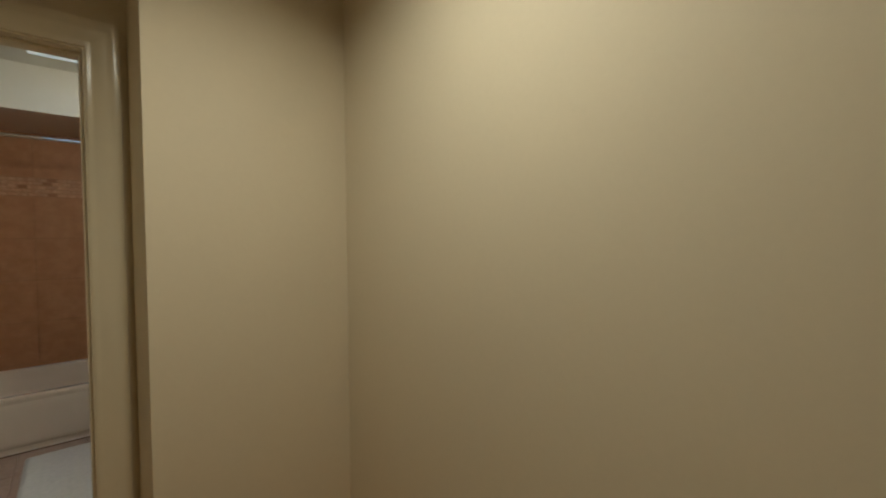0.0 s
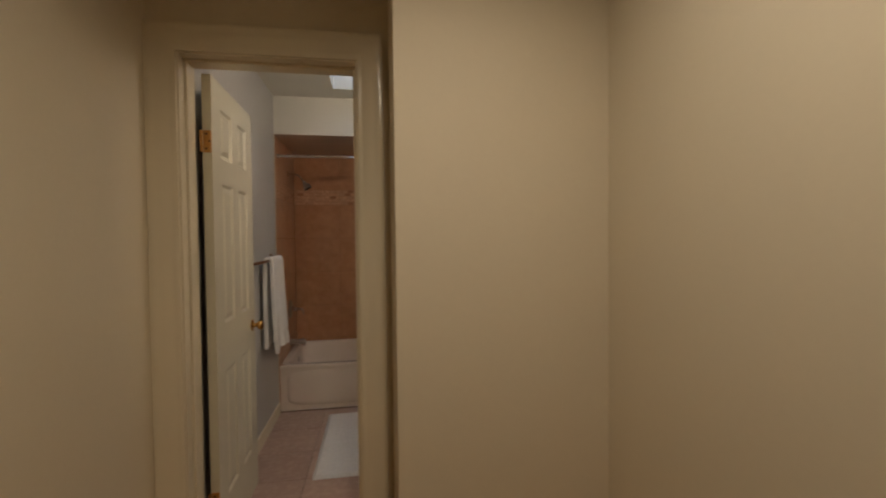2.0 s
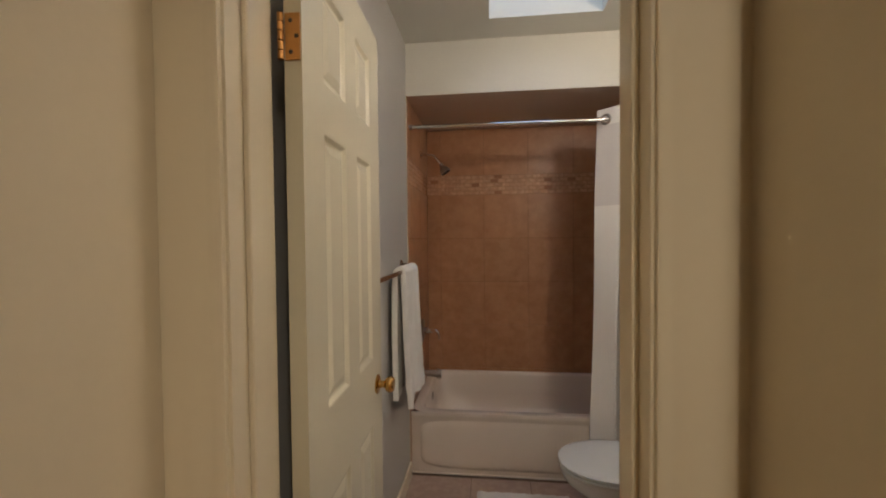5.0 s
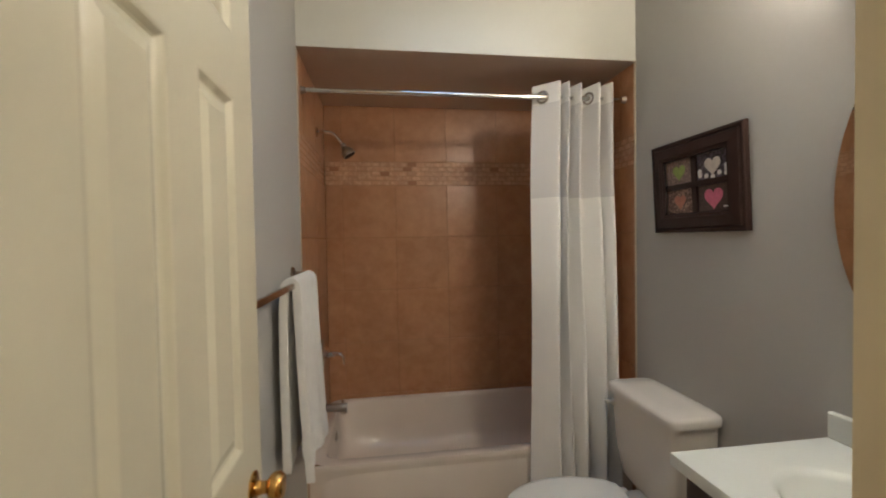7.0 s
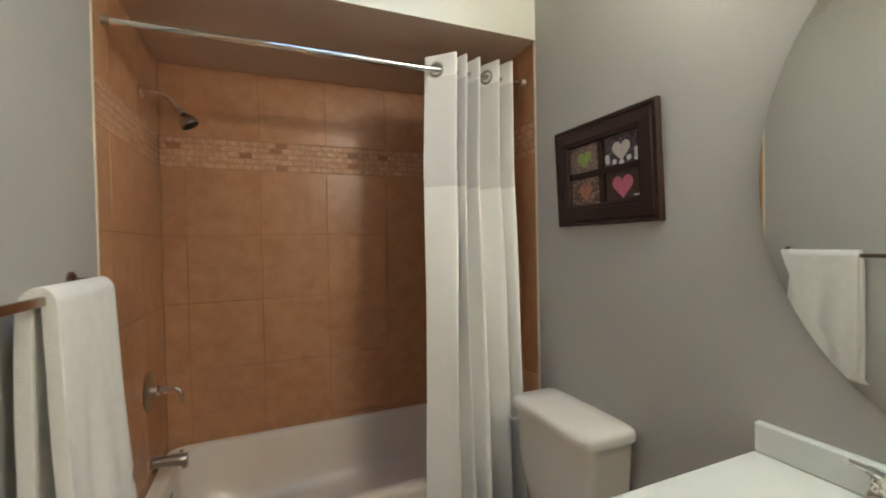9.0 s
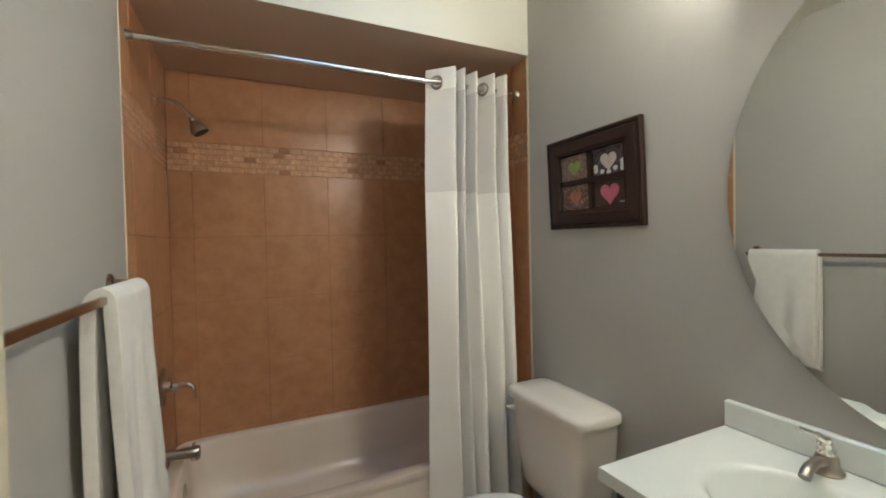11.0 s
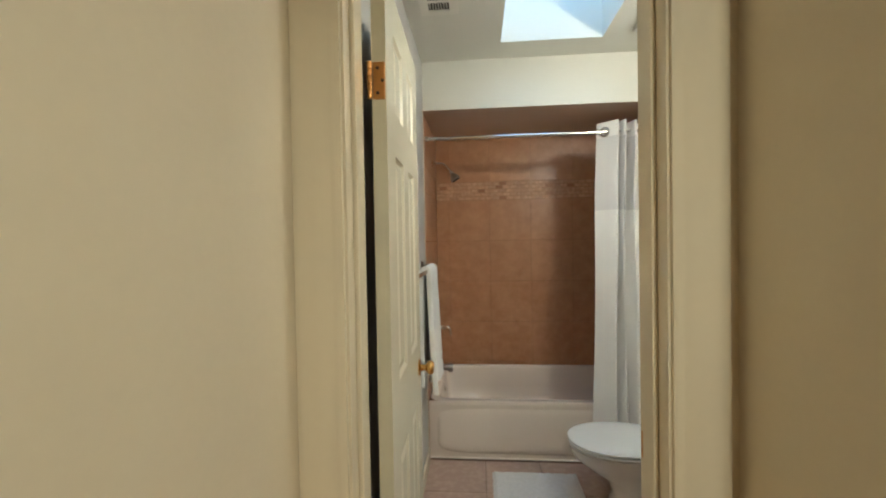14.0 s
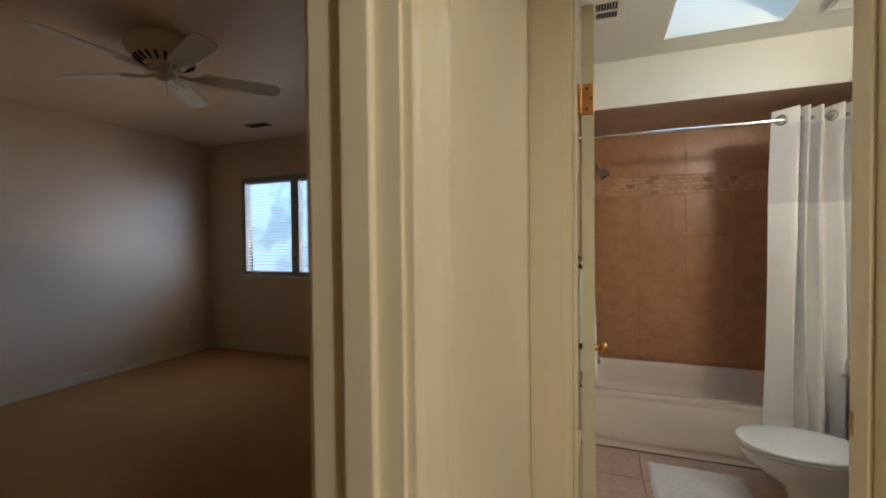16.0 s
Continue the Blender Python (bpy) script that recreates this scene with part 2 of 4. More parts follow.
# ---- structure ----
H, HB, HR = 2.475, 2.485, 2.62     # ceilings: hall, bathroom, bedroom
LX, RX, BT = -0.82, 0.765, 0.103              # hall walls
BL, BR = -0.77, 0.775              # bathroom walls
DW0, DW1 = 1.845, 1.988             # wall with the bathroom door
JL, JR, DT = -0.712, -0.072, 2.06   # door opening
AY, TY, SZ = 3.57, 4.352, 2.190    # alcove front, tiled back wall, soffit

solid("floor_hall", boxes((LX - 0.05, 0.9, -1.7, DW0 + 0.07, -0.08, 0)), M_CARPET, "tan carpet floor of the hall", "floor", "structure")
solid("floor_bedroom", boxes((-5.5, LX - 0.05, -1.7, 4.85, -0.08, 0)), M_CARPET, "tan brown carpet floor of the empty bedroom", "floor", "structure")

solid("wall_hall_west", boxes((LX - BT, LX, -1.7, 0.24, 0, HR), (LX - BT, LX, 0.24, 1.068, DT, HR), (LX - BT, LX, 1.068, DW0, 0, HR)),
      [M_HALL, M_BED], "cream painted hall wall beside the bedroom doorway", "wall", "structure",
      rule=lambda c, n: 1 if n.x < -0.5 else 0)
solid("wall_hall_east", boxes((RX, 0.9, -1.7, 1.44, 0, HR)), M_HALL, "cream painted hall wall", "wall", "structure")
solid("wall_hall_south", boxes((LX - BT, 0.9, -1.8, -1.7, 0, HR)), M_HALL, "cream painted hall end wall", "wall", "structure")
solid("wall_hall_north", boxes((0.06, 0.9, 1.44, 1.55, 0, HR)), [M_HALL, M_GREY], "cream painted wall facing down the hall", "wall", "structure",
      rule=lambda c, n: 1 if n.y > 0.5 else 0)
solid("wall_niche", boxes((0.06, 0.16, 1.55, DW1, 0, HR)), [M_HALL, M_GREY], "cream painted return wall beside the bathroom door", "wall", "structure",
      rule=lambda c, n: 1 if n.x > 0.5 or n.y > 0.5 else 0)
solid("wall_bathroom_south", boxes((LX - BT, JL - 0.018, DW0, DW1, 0, HR), (JR + 0.018, 0.06, DW0, DW1, 0, HR), (JL - 0.018, JR + 0.018, DW0, DW1, DT + 0.018, HR)),
      [M_HALL, M_GREY], "painted wall around the bathroom door", "wall", "structure", rule=lambda c, n: 1 if n.y > 0.5 else 0)
solid("wall_bathroom_west", boxes((LX - BT, BL, DW1, AY, 0, HR), (LX - BT, BL - 0.010, AY, 4.85, 0, HR)), [M_GREY, M_BED],
      "grey painted bathroom wall with a towel bar", "wall", "structure", rule=lambda c, n: 1 if n.x < -0.5 else 0)
solid("wall_bathroom_east", boxes((BR, 0.9, 1.55, AY, 0, HR), (BR + 0.010, 0.9, AY, 4.5, 0, HR)), M_GREY, "grey painted bathroom wall behind toilet and vanity", "wall", "structure")
solid("wall_bathroom_north", boxes((BL - 0.010, BR + 0.010, TY + 0.010, 4.5, 0, HR)), M_GROUT, "tiled back wall of the bath alcove", "wall", "structure")
# downward faces take the beige that imitates light bounced off the tile
solid("soffit", boxes((BL - 0.010, BR + 0.010, AY, TY + 0.010, SZ, HR)), [M_WHITE, M_SOFFIT_BOUNCE], "white painted soffit over the bath alcove", "soffit", "structure",
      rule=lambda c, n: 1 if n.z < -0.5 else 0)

K = (-0.297, 0.257, 2.50, 3.362)   # skylight opening
solid("ceiling_bathroom", boxes((BL, K[0], DW1, AY, HB, 2.60), (K[1], BR, DW1, AY, HB, 2.60), (K[0], K[1], DW1, K[2], HB, 2.60), (K[0], K[1], K[3], AY, HB, 2.60),
                                (0.16, BR, 1.55, DW1, HB, 2.60)), M_WHITE, "white painted bathroom ceiling with a skylight", "ceiling", "structure")
solid("skylight_shaft", boxes((K[0] - 0.03, K[0], K[2] - 0.03, K[3] + 0.03, 2.60, 3.02), (K[1], K[1] + 0.03, K[2] - 0.03, K[3] + 0.03, 2.60, 3.02),
                              (K[0], K[1], K[2] - 0.03, K[2], 2.60, 3.02), (K[0], K[1], K[3], K[3] + 0.03, 2.60, 3.02)), M_WHITE, "white skylight shaft", "skylight", "structure")
solid("ceiling_hall", boxes((LX, CAN[0] - 0.066, -1.7, DW0, H, 2.60), (CAN[0] + 0.066, RX, -1.7, 1.44, H, 2.60), (CAN[0] - 0.066, CAN[0] + 0.066, -1.7, CAN[1] - 0.066, H, 2.60),
                            (CAN[0] - 0.066, CAN[0] + 0.066, CAN[1] + 0.066, 1.44, H, 2.60)), M_WHITE, "white hall ceiling with a recessed light", "ceiling", "structure")
solid("ceiling_bedroom", boxes((-5.4, LX - BT, -1.7, 4.73, HR, 2.75)), M_BED, "off-white bedroom ceiling", "ceiling", "structure")
solid("roof_slab", boxes((LX - BT, 0.9, -1.8, K[2] - 0.03, 2.621, 2.70), (LX - BT, 0.9, K[3] + 0.03, 4.85, 2.621, 2.70), (LX - BT, K[0] - 0.03, K[2] - 0.03, K[3] + 0.03, 2.621, 2.70),
                         (K[1] + 0.03, 0.9, K[2] - 0.03, K[3] + 0.03, 2.621, 2.70)), M_DARK, "roof deck above the ceilings", "roof", "structure")
sk = thing("window_1", (0, 2.93, 3.02), "clear skylight pane in the bathroom ceiling", "skylight", kind="structure")
g = part("pane", boxes((K[0] - 0.03, K[1] + 0.03, K[2] - 0.03, K[3] + 0.03, 3.022, 3.028)), M_GLASS, sk)
g.visible_shadow = False

# bedroom shell with its window
W = (-4.87, -3.24, 0.955, 2.17)
solid("wall_bedroom_west", boxes((-5.5, -5.4, -1.7, 4.85, 0, HR)), M_BED, "off-white bedroom wall", "wall", "structure")
solid("wall_bedroom_south", boxes((-5.5, LX - BT, -1.8, -1.7, 0, HR)), M_BED, "off-white bedroom wall", "wall", "structure")
solid("wall_bedroom_north", boxes((-5.4, W[0], 4.73, 4.85, 0, HR), (W[1], LX - BT, 4.73, 4.85, 0, HR), (W[0], W[1], 4.73, 4.85, 0, W[2]), (W[0], W[1], 4.73, 4.85, W[3], HR)),
      M_BED, "off-white bedroom wall with a window", "wall", "structure")


def skirting(name, rows, label):
    bm = bmesh.new()
    for r in rows:
        box(bm, *r, bev=0.004, seg=2)
    return solid(name, bm, M_TRIM, label, "baseboard", "structure")


skirting("baseboard_bathroom", [(BL, BL + 0.013, DW1 + 0.02, AY - 0.004, 0, 0.09)], "ivory painted baseboard in the bathroom")
skirting("baseboard_bedroom", [(-5.4, -5.387, -1.69, 4.716, 0, 0.085), (-5.386, LX - BT - 0.002, 4.717, 4.73, 0, 0.085)], "painted baseboard of the bedroom")
skirting("baseboard_hall", [(RX - 0.013, RX, -1.69, 1.426, 0, 0.085), (0.062, RX - 0.014, 1.427, 1.44, 0, 0.085), (LX, LX + 0.013, 1.10, DW0 - 0.02, 0, 0.085)],
         "cream baseboard of the hall")

# ---- door trim ----
PROFILE = ((0.0, 0.0), (0.0, 0.010), (0.006, 0.012), (0.014, 0.0105), (0.022, 0.0105), (0.030, 0.013), (0.052, 0.016), (0.066, 0.0165), (0.073, 0.019), (0.084, 0.019), (0.090, 0.0175), (0.090, 0.0))


def casing(name, s0, s1, top, place, label, wide=1.0):
    """Moulded trim round an opening; place(s, out, z) maps along-wall, out-of-wall and height to the world."""
    bm = bmesh.new()
    rings = []
    for u, v in PROFILE:
        u = u * wide
        rings.append([bm.verts.new(place(*q)) for q in ((s0 - u, v, 0.0), (s0 - u, v, top + u), (s1 + u, v, top + u), (s1 + u, v, 0.0))])
    for a0, b0 in zip(rings, rings[1:]):
        for i in range(3):
            bm.faces.new((a0[i], a0[i + 1], b0[i + 1], b0[i]))
    return solid(name, bm, M_TRIM, label, "trim", "structure", smooth=35)


casing("trim_bathroom_door", JL - 0.006, JR + 0.006, DT + 0.006, lambda s, v, z: (s, DW0 - v, z), "cream moulded casing of the bathroom door", 1.125)
casing("trim_bathroom_door_inside", JL - 0.006, JR + 0.006, DT + 0.006, lambda s, v, z: (s, DW1 + v, z), "cream moulded casing inside the bathroom door")
casing("trim_bedroom_door", 0.254, 1.056, DT + 0.006, lambda s, v, z: (LX + v, s, z), "cream moulded casing of the bedroom doorway")
casing("trim_bedroom_door_inside", 0.254, 1.056, DT + 0.006, lambda s, v, z: (LX - BT - v, s, z), "cream moulded casing inside the bedroom")

jamb = bmesh.new()
for r in ((JL - 0.018, JL, DW0, DW1, 0, DT + 0.018), (JR, JR + 0.018, DW0, DW1, 0, DT + 0.018), (JL, JR, DW0, DW1, DT, DT + 0.018)):
    box(jamb, *r)
for r in ((JL, JL + 0.011, DW0 + 0.045, DW1 - 0.040, 0, DT - 0.011), (JR - 0.011, JR, DW0 + 0.045, DW1 - 0.040, 0, DT - 0.011), (JL, JR, DW0 + 0.045, DW1 - 0.040, DT - 0.011, DT)):
    box(jamb, *r, bev=0.002)
solid("door_jamb_bathroom", jamb, M_TRIM, "cream painted jamb of the bathroom door", "door frame", "structure")
jamb = bmesh.new()
box(jamb, LX - BT, LX, 1.05, 1.068, 0, DT)
box(jamb, LX - BT, LX, 0.24, 0.26, 0, DT)
box(jamb, LX - BT, LX, 0.26, 1.05, DT - 0.012, DT)
box(jamb, LX - 0.060, LX - 0.026, 1.039, 1.05, 0, DT - 0.012, bev=0.002)
box(jamb, LX - 0.060, LX - 0.026, 0.26, 0.271, 0, DT - 0.012, bev=0.002)
solid("door_jamb_bedroom", jamb, M_TRIM, "cream painted jamb of the bedroom doorway", "door frame", "structure")

# ---- bathroom door, standing open ----
DX0, DX1, DY0, DY1, DZ0, DZ1 = -0.692, -0.657, 2.000, 2.602, 0.012, 2.046
door = thing("door_1", (DX0, DY0, 0), "ivory six-panel door standing open against the bathroom wall", "door", kind="structure")
cols = ((DY0 + 0.110, DY0 + 0.262), (DY1 - 0.252, DY1 - 0.108))
rows_z = ((0.24, 0.795), (1.0, 1.615), (1.725, 1.94))
bm = boxes((DX0, DX0 + 0.024, DY0, DY1, DZ0, DZ1))
edges_y = [DY0, cols[0][0], cols[0][1], cols[1][0], cols[1][1], DY1]
edges_z = [DZ0, *[z for r in rows_z for z in r], DZ1]
for i in range(5):
    for j in range(7):
        if i % 2 == 0 or j % 2 == 0:
            box(bm, DX0 + 0.024, DX1, edges_y[i], edges_y[i + 1], edges_z[j], edges_z[j + 1])
part("slab", bm, M_DOOR, door)
for c0, c1 in cols:
    for z0, z1 in rows_z:
        bm = bmesh.new()
        loops = []
        for inset, deep in ((0, 0.0), (0.004, 0.001), (0.010, 0.007), (0.013, 0.009), (0.020, 0.009), (0.024, 0.0075), (0.040, 0.0025)):
            loops.append([(DX1 - deep, c0 + inset, z0 + inset), (DX1 - deep, c1 - inset, z0 + inset), (DX1 - deep, c1 - inset, z1 - inset), (DX1 - deep, c0 + inset, z1 - inset)])
        loft(bm, loops, False, True)
        part("panel", bm, M_DOOR, door)
for z in (1.772, 0.27):
    hin = part("hinge", boxes((DX0 + 0.003, DX1 - 0.002, DY0 - 0.004, DY0 + 0.001, z - 0.045, z + 0.045), bev=0.001), M_COPPER, door, "worn brass hinge")
    bm = bmesh.new()
    for k in range(5):
        lathe(bm, (DX0 - 0.004, DY0 - 0.006, z - 0.045 + k * 0.018), (0, 0, 1), ((0, 0.001), (0.0008, 0.0062), (0.0165, 0.0062), (0.0174, 0.001)), 12)
    part("knuckle", bm, M_COPPER, hin, smooth=40)
    bm = bmesh.new()
    for dx, dz in ((0.012, 0.030), (0.024, 0.0), (0.012, -0.030)):
        lathe(bm, (DX0 + 0.003 + dx, DY0 - 0.003, z + dz), (0, -1, 0), ((0, 0.0045), (0.0014, 0.0045), (0.0022, 0.002)), 10)
    part("screw", bm, M_DARK, hin)
KZ, KY = 0.907, DY1 - 0.062
for sgn, face in ((1, DX1), (-1, DX0)):
    bm = bmesh.new()
    lathe(bm, (face, KY, KZ), (sgn, 0, 0), ((0, 0.030), (0.003, 0.031), (0.006, 0.027), (0.008, 0.014), (0.020, 0.011), (0.026, 0.0125), (0.032, 0.022), (0.040, 0.0265), (0.050, 0.0255), (0.056, 0.020), (0.058, 0.0)), 24)
    part("door_knob", bm, M_BRASS, door, "aged brass door knob", smooth=40)
door.rotation_euler = (0, 0, radians(1.3))   # swung a little past square
part("latch_plate", boxes((DX0 + 0.006, DX1 - 0.006, DY1, DY1 + 0.0015, KZ - 0.028, KZ + 0.028)), M_BRASS, door)
solid("strike_plate", boxes((JR - 0.0015, JR, DW1 - 0.038, DW1 - 0.006, KZ - 0.03, KZ + 0.03)), M_COPPER, "brass strike plate on the bathroom door jamb", "strike plate")

# ---- bath ----


def bathtub():
    t = thing("bathtub", (0, 3.98, 0), "almond enamelled alcove bathtub below tan tile", "bathtub")
    x0, x1, y0, y1 = BL + 0.004, BR - 0.004, 3.603, TY - 0.006

    def rim(y):
        return 0.367 + 0.018 * (y - y0) / (y1 - y0)
    cx, cy = (x0 + x1) / 2, 3.985
    n = 72
    shapes = []
    for hx, hy, drop, pw in ((0.0, 0.0, 0.0, 14), (-0.010, -0.006, -0.0, 14), (-0.044, -0.038, 0.001, 13), (-0.051, -0.044, 0.006, 12), (-0.058, -0.050, 0.020, 11), (-0.074, -0.062, 0.15, 8), (-0.092, -0.078, 0.24, 6.5), (-0.14, -0.115, 0.287, 5), (-0.25, -0.2, 0.297, 3.6)):
        lp = oval(cx, cy - (0.008 if hx > -0.02 else -0.006), (x1 - x0) / 2 + hx, (y1 - y0) / 2 + hy, 0, pw, n)
        shapes.append([(p[0], p[1], rim(p[1]) - drop) for p in lp])
    bm = bmesh.new()
    loft(bm, shapes, False, True)
    basin = part("basin", bm, M_TUB, t, smooth=50)
    bm = bmesh.new()
    # apron with a rounded rolled edge and a shallow embossed field
    prof = [(y0 + 0.012, rim(y0) + 0.0005), (y0 + 0.003, rim(y0) - 0.002), (y0, rim(y0) - 0.010), (y0 + 0.002, rim(y0) - 0.028), (y0 + 0.006, rim(y0) - 0.040), (y0 + 0.012, 0.012), (y0 + 0.012, 0.0)]
    loft(bm, [[(x, y, z) for y, z in prof] for x in (x0, x1)], False, False, closed=False)
    part("apron", bm, M_TUB, t, smooth=40)
    fx0, fx1, fz0, fz1 = x0 + 0.050, x1 - 0.050, 0.034, rim(y0) - 0.044
    lp = []
    for ins, out in ((0.0, 0.0), (0.006, 0.0045), (0.014, 0.0085), (0.024, 0.0100), (0.040, 0.0105)):
        pts = oval((fx0 + fx1) / 2, (fz0 + fz1) / 2, (fx1 - fx0) / 2 - ins, (fz1 - fz0) / 2 - ins, 0, 7, 64)
        lp.append([(p[0], y0 + 0.0125 - 0.0068 * p[1] / 0.35 - out * min(1.0, 0.12 + max(0.0, fz1 - p[1]) / 0.11), p[1]) for p in pts])
    bm = bmesh.new()
    loft(bm, lp, False, True)
    part("apron_field", bm, M_TUB, t, smooth=50)
    part("toe_strip", boxes((x0, x1, y0 + 0.004, y0 + 0.02, 0, 0.009), bev=0.003), M_TUB, t, "almond caulked strip at the floor")
    bm = bmesh.new()
    lathe(bm, (x0 + 0.063, 4.04, 0.290), (1, 0, -0.12), ((0, 0.036), (0.004, 0.037), (0.008, 0.031), (0.010, 0.0)), 24)
    ov = part("overflow_plate", bm, M_NICKEL, t, "chrome overflow plate", smooth=40)
    bm = boxes((x0 + 0.070, x0 + 0.077, 4.034, 4.046, 0.275, 0.305), bev=0.002)
    part("trip_lever", bm, M_CHROME, ov)
    return t


bathtub()

PY = 4.06
sh = thing("wall_shower", (BL, PY, 1.955), "chrome shower head on a bent arm on the tiled wall", "shower head")
bm = bmesh.new()
lathe(bm, (BL, PY, 1.955), (1, 0, 0), ((0, 0.028), (0.004, 0.028), (0.010, 0.018), (0.012, 0.010)), 20)
part("flange", bm, M_CHROME, sh, smooth=40)
bm = bmesh.new()
tube(bm, curve_points(((BL, PY, 1.955), (BL + 0.05, PY, 1.955), (BL + 0.09, PY, 1.945), (BL + 0.125, PY, 1.905), (BL + 0.140, PY, 1.888)), 5), 0.0085, 12)
part("arm", bm, M_CHROME, sh, smooth=50)
bm = bmesh.new()
lathe(bm, (BL + 0.136, PY, 1.893), (0.52, -0.05, -0.85), ((0, 0.010), (0.006, 0.014), (0.014, 0.014), (0.020, 0.012), (0.030, 0.018), (0.048, 0.032), (0.066, 0.036), (0.074, 0.035)), 24)
hd = part("head", bm, M_NICKEL, sh, smooth=40)
bm = bmesh.new()
lathe(bm, Vector((BL + 0.136, PY, 1.893)) + Vector((0.52, -0.05, -0.85)).normalized() * 0.0742, (0.52, -0.05, -0.85), ((0, 0.032), (0.002, 0.031), (0.003, 0.0)), 24)
part("spray_face", bm, M_DARK, hd, "dark rubber spray face")

va = thing("shower_valve", (BL, PY, 0.745), "chrome lever shower valve on the tiled wall", "valve")
bm = bmesh.new()
lathe(bm, (BL, PY, 0.745), (1, 0, 0), ((0, 0.082), (0.003, 0.083), (0.008, 0.078), (0.012, 0.040), (0.014, 0.026)), 28)
part("escutcheon", bm, M_NICKEL, va, smooth=40)
bm = bmesh.new()
lathe(bm, (BL + 0.012, PY, 0.745), (1, 0, 0), ((0, 0.024), (0.020, 0.023), (0.026, 0.017), (0.060, 0.015), (0.064, 0.0)), 20)
part("hub", bm, M_CHROME, va, smooth=40)
bm = bmesh.new()
tube(bm, curve_points(((BL + 0.050, PY, 0.745), (BL + 0.070, PY - 0.006, 0.748), (BL + 0.100, PY - 0.014, 0.746), (BL + 0.116, PY - 0.020, 0.728), (BL + 0.120, PY - 0.024, 0.690)), 4), [0.013] * 4 + [0.012] * 5 + [0.009] * 4 + [0.006] * 4, 12)
part("lever", bm, M_CHROME, va, smooth=50)

sp = thing("tub_spout", (BL, PY, 0.45), "chrome tub spout below the valve", "spout")
bm = bmesh.new()
lathe(bm, (BL, PY, 0.452), (1, 0, -0.05), ((0, 0.030), (0.006, 0.030), (0.010, 0.022), (0.030, 0.021), (0.090, 0.024), (0.124, 0.026), (0.130, 0.022), (0.131, 0.0)), 22)
part("body", bm, M_NICKEL, sp, smooth=40)
bm = bmesh.new()
lathe(bm, (BL + 0.108, PY, 0.466), (0, 0, 1), ((0, 0.005), (0.010, 0.005), (0.012, 0.008), (0.018, 0.008), (0.019, 0.0)), 12)
part("diverter", bm, M_CHROME, sp, smooth=40)
bm = bmesh.new()
lathe(bm, (BL + 0.112, PY, 0.43), (0, 0, -1), ((0, 0.020), (0.014, 0.019), (0.015, 0.0)), 16)
part("outlet", bm, M_CHROME, sp, smooth=40)

rod = thing("curtain_rod", (0, 3.66, 2.038), "chrome shower curtain rod across the bath alcove", "curtain rod")
bm = bmesh.new()
tube(bm, ((BL, 3.66, 2.038), (0.4, 3.66, 2.038), (BR, 3.66, 2.038)), 0.0125, 18)
part("bar", bm, M_CHROME, rod, smooth=50)
for x, s in ((BL, 1), (BR, -1)):
    bm = bmesh.new()
    lathe(bm, (x, 3.66, 2.038), (s, 0, 0), ((0, 0.018), (0.004, 0.018), (0.008, 0.015), (0.022, 0.0145), (0.023, 0.0125)), 20)
    part("end_cap", bm, M_NICKEL, rod, smooth=40)

# curtain drawn to one side, folds as a zigzag in plan
FOLD = ((0.311, 3.694), (0.352, 3.660), (0.395, 3.620), (0.416, 3.606), (0.424, 3.630), (0.418, 3.690), (0.428, 3.705), (0.445, 3.650), (0.458, 3.610), (0.466, 3.608), (0.474, 3.640), (0.470, 3.695), (0.482, 3.706),
        (0.505, 3.650), (0.516, 3.610), (0.526, 3.608), (0.540, 3.650), (0.552, 3.695), (0.566, 3.700), (0.585, 3.660), (0.606, 3.614), (0.618, 3.606), (0.626, 3.640), (0.622, 3.690), (0.636, 3.700), (0.655, 3.650), (0.672, 3.610), (0.684, 3.608), (0.692, 3.640))
CUR = thing("shower_curtain", (0.5, 3.66, 0), "white cotton shower curtain with a sheer upper panel, drawn aside", "curtain")
fold = curve_points([(x, y, 0) for x, y in FOLD], 5)


def curtain_rows(z0, z1, count):
    rows = []
    for k in range(count + 1):
        z = z0 + (z1 - z0) * k / count
        d = (2.1 - z) / 1.9
        row = []
        for i, p in enumerate(fold):
            u = i / len(fold)
            x = p.x - 0.050 * d * (0.70 - p.x) / 0.39 - 0.016 * d
            y = 3.66 + (p.y - 3.66) * (1 - 0.10 * d) - 0.105 * max(0, d - 0.25) / 0.75
            w = 0.010 * min(1, d * 2) * math.sin(7 * u + 4.5 * d) + 0.006 * min(1, d * 2) * math.sin(23 * u - 6 * d)
            row.append((x + w, y + 0.8 * w, z + 0.004 * math.sin(9 * u) * (1 - d)))
        rows.append(row)
    return rows


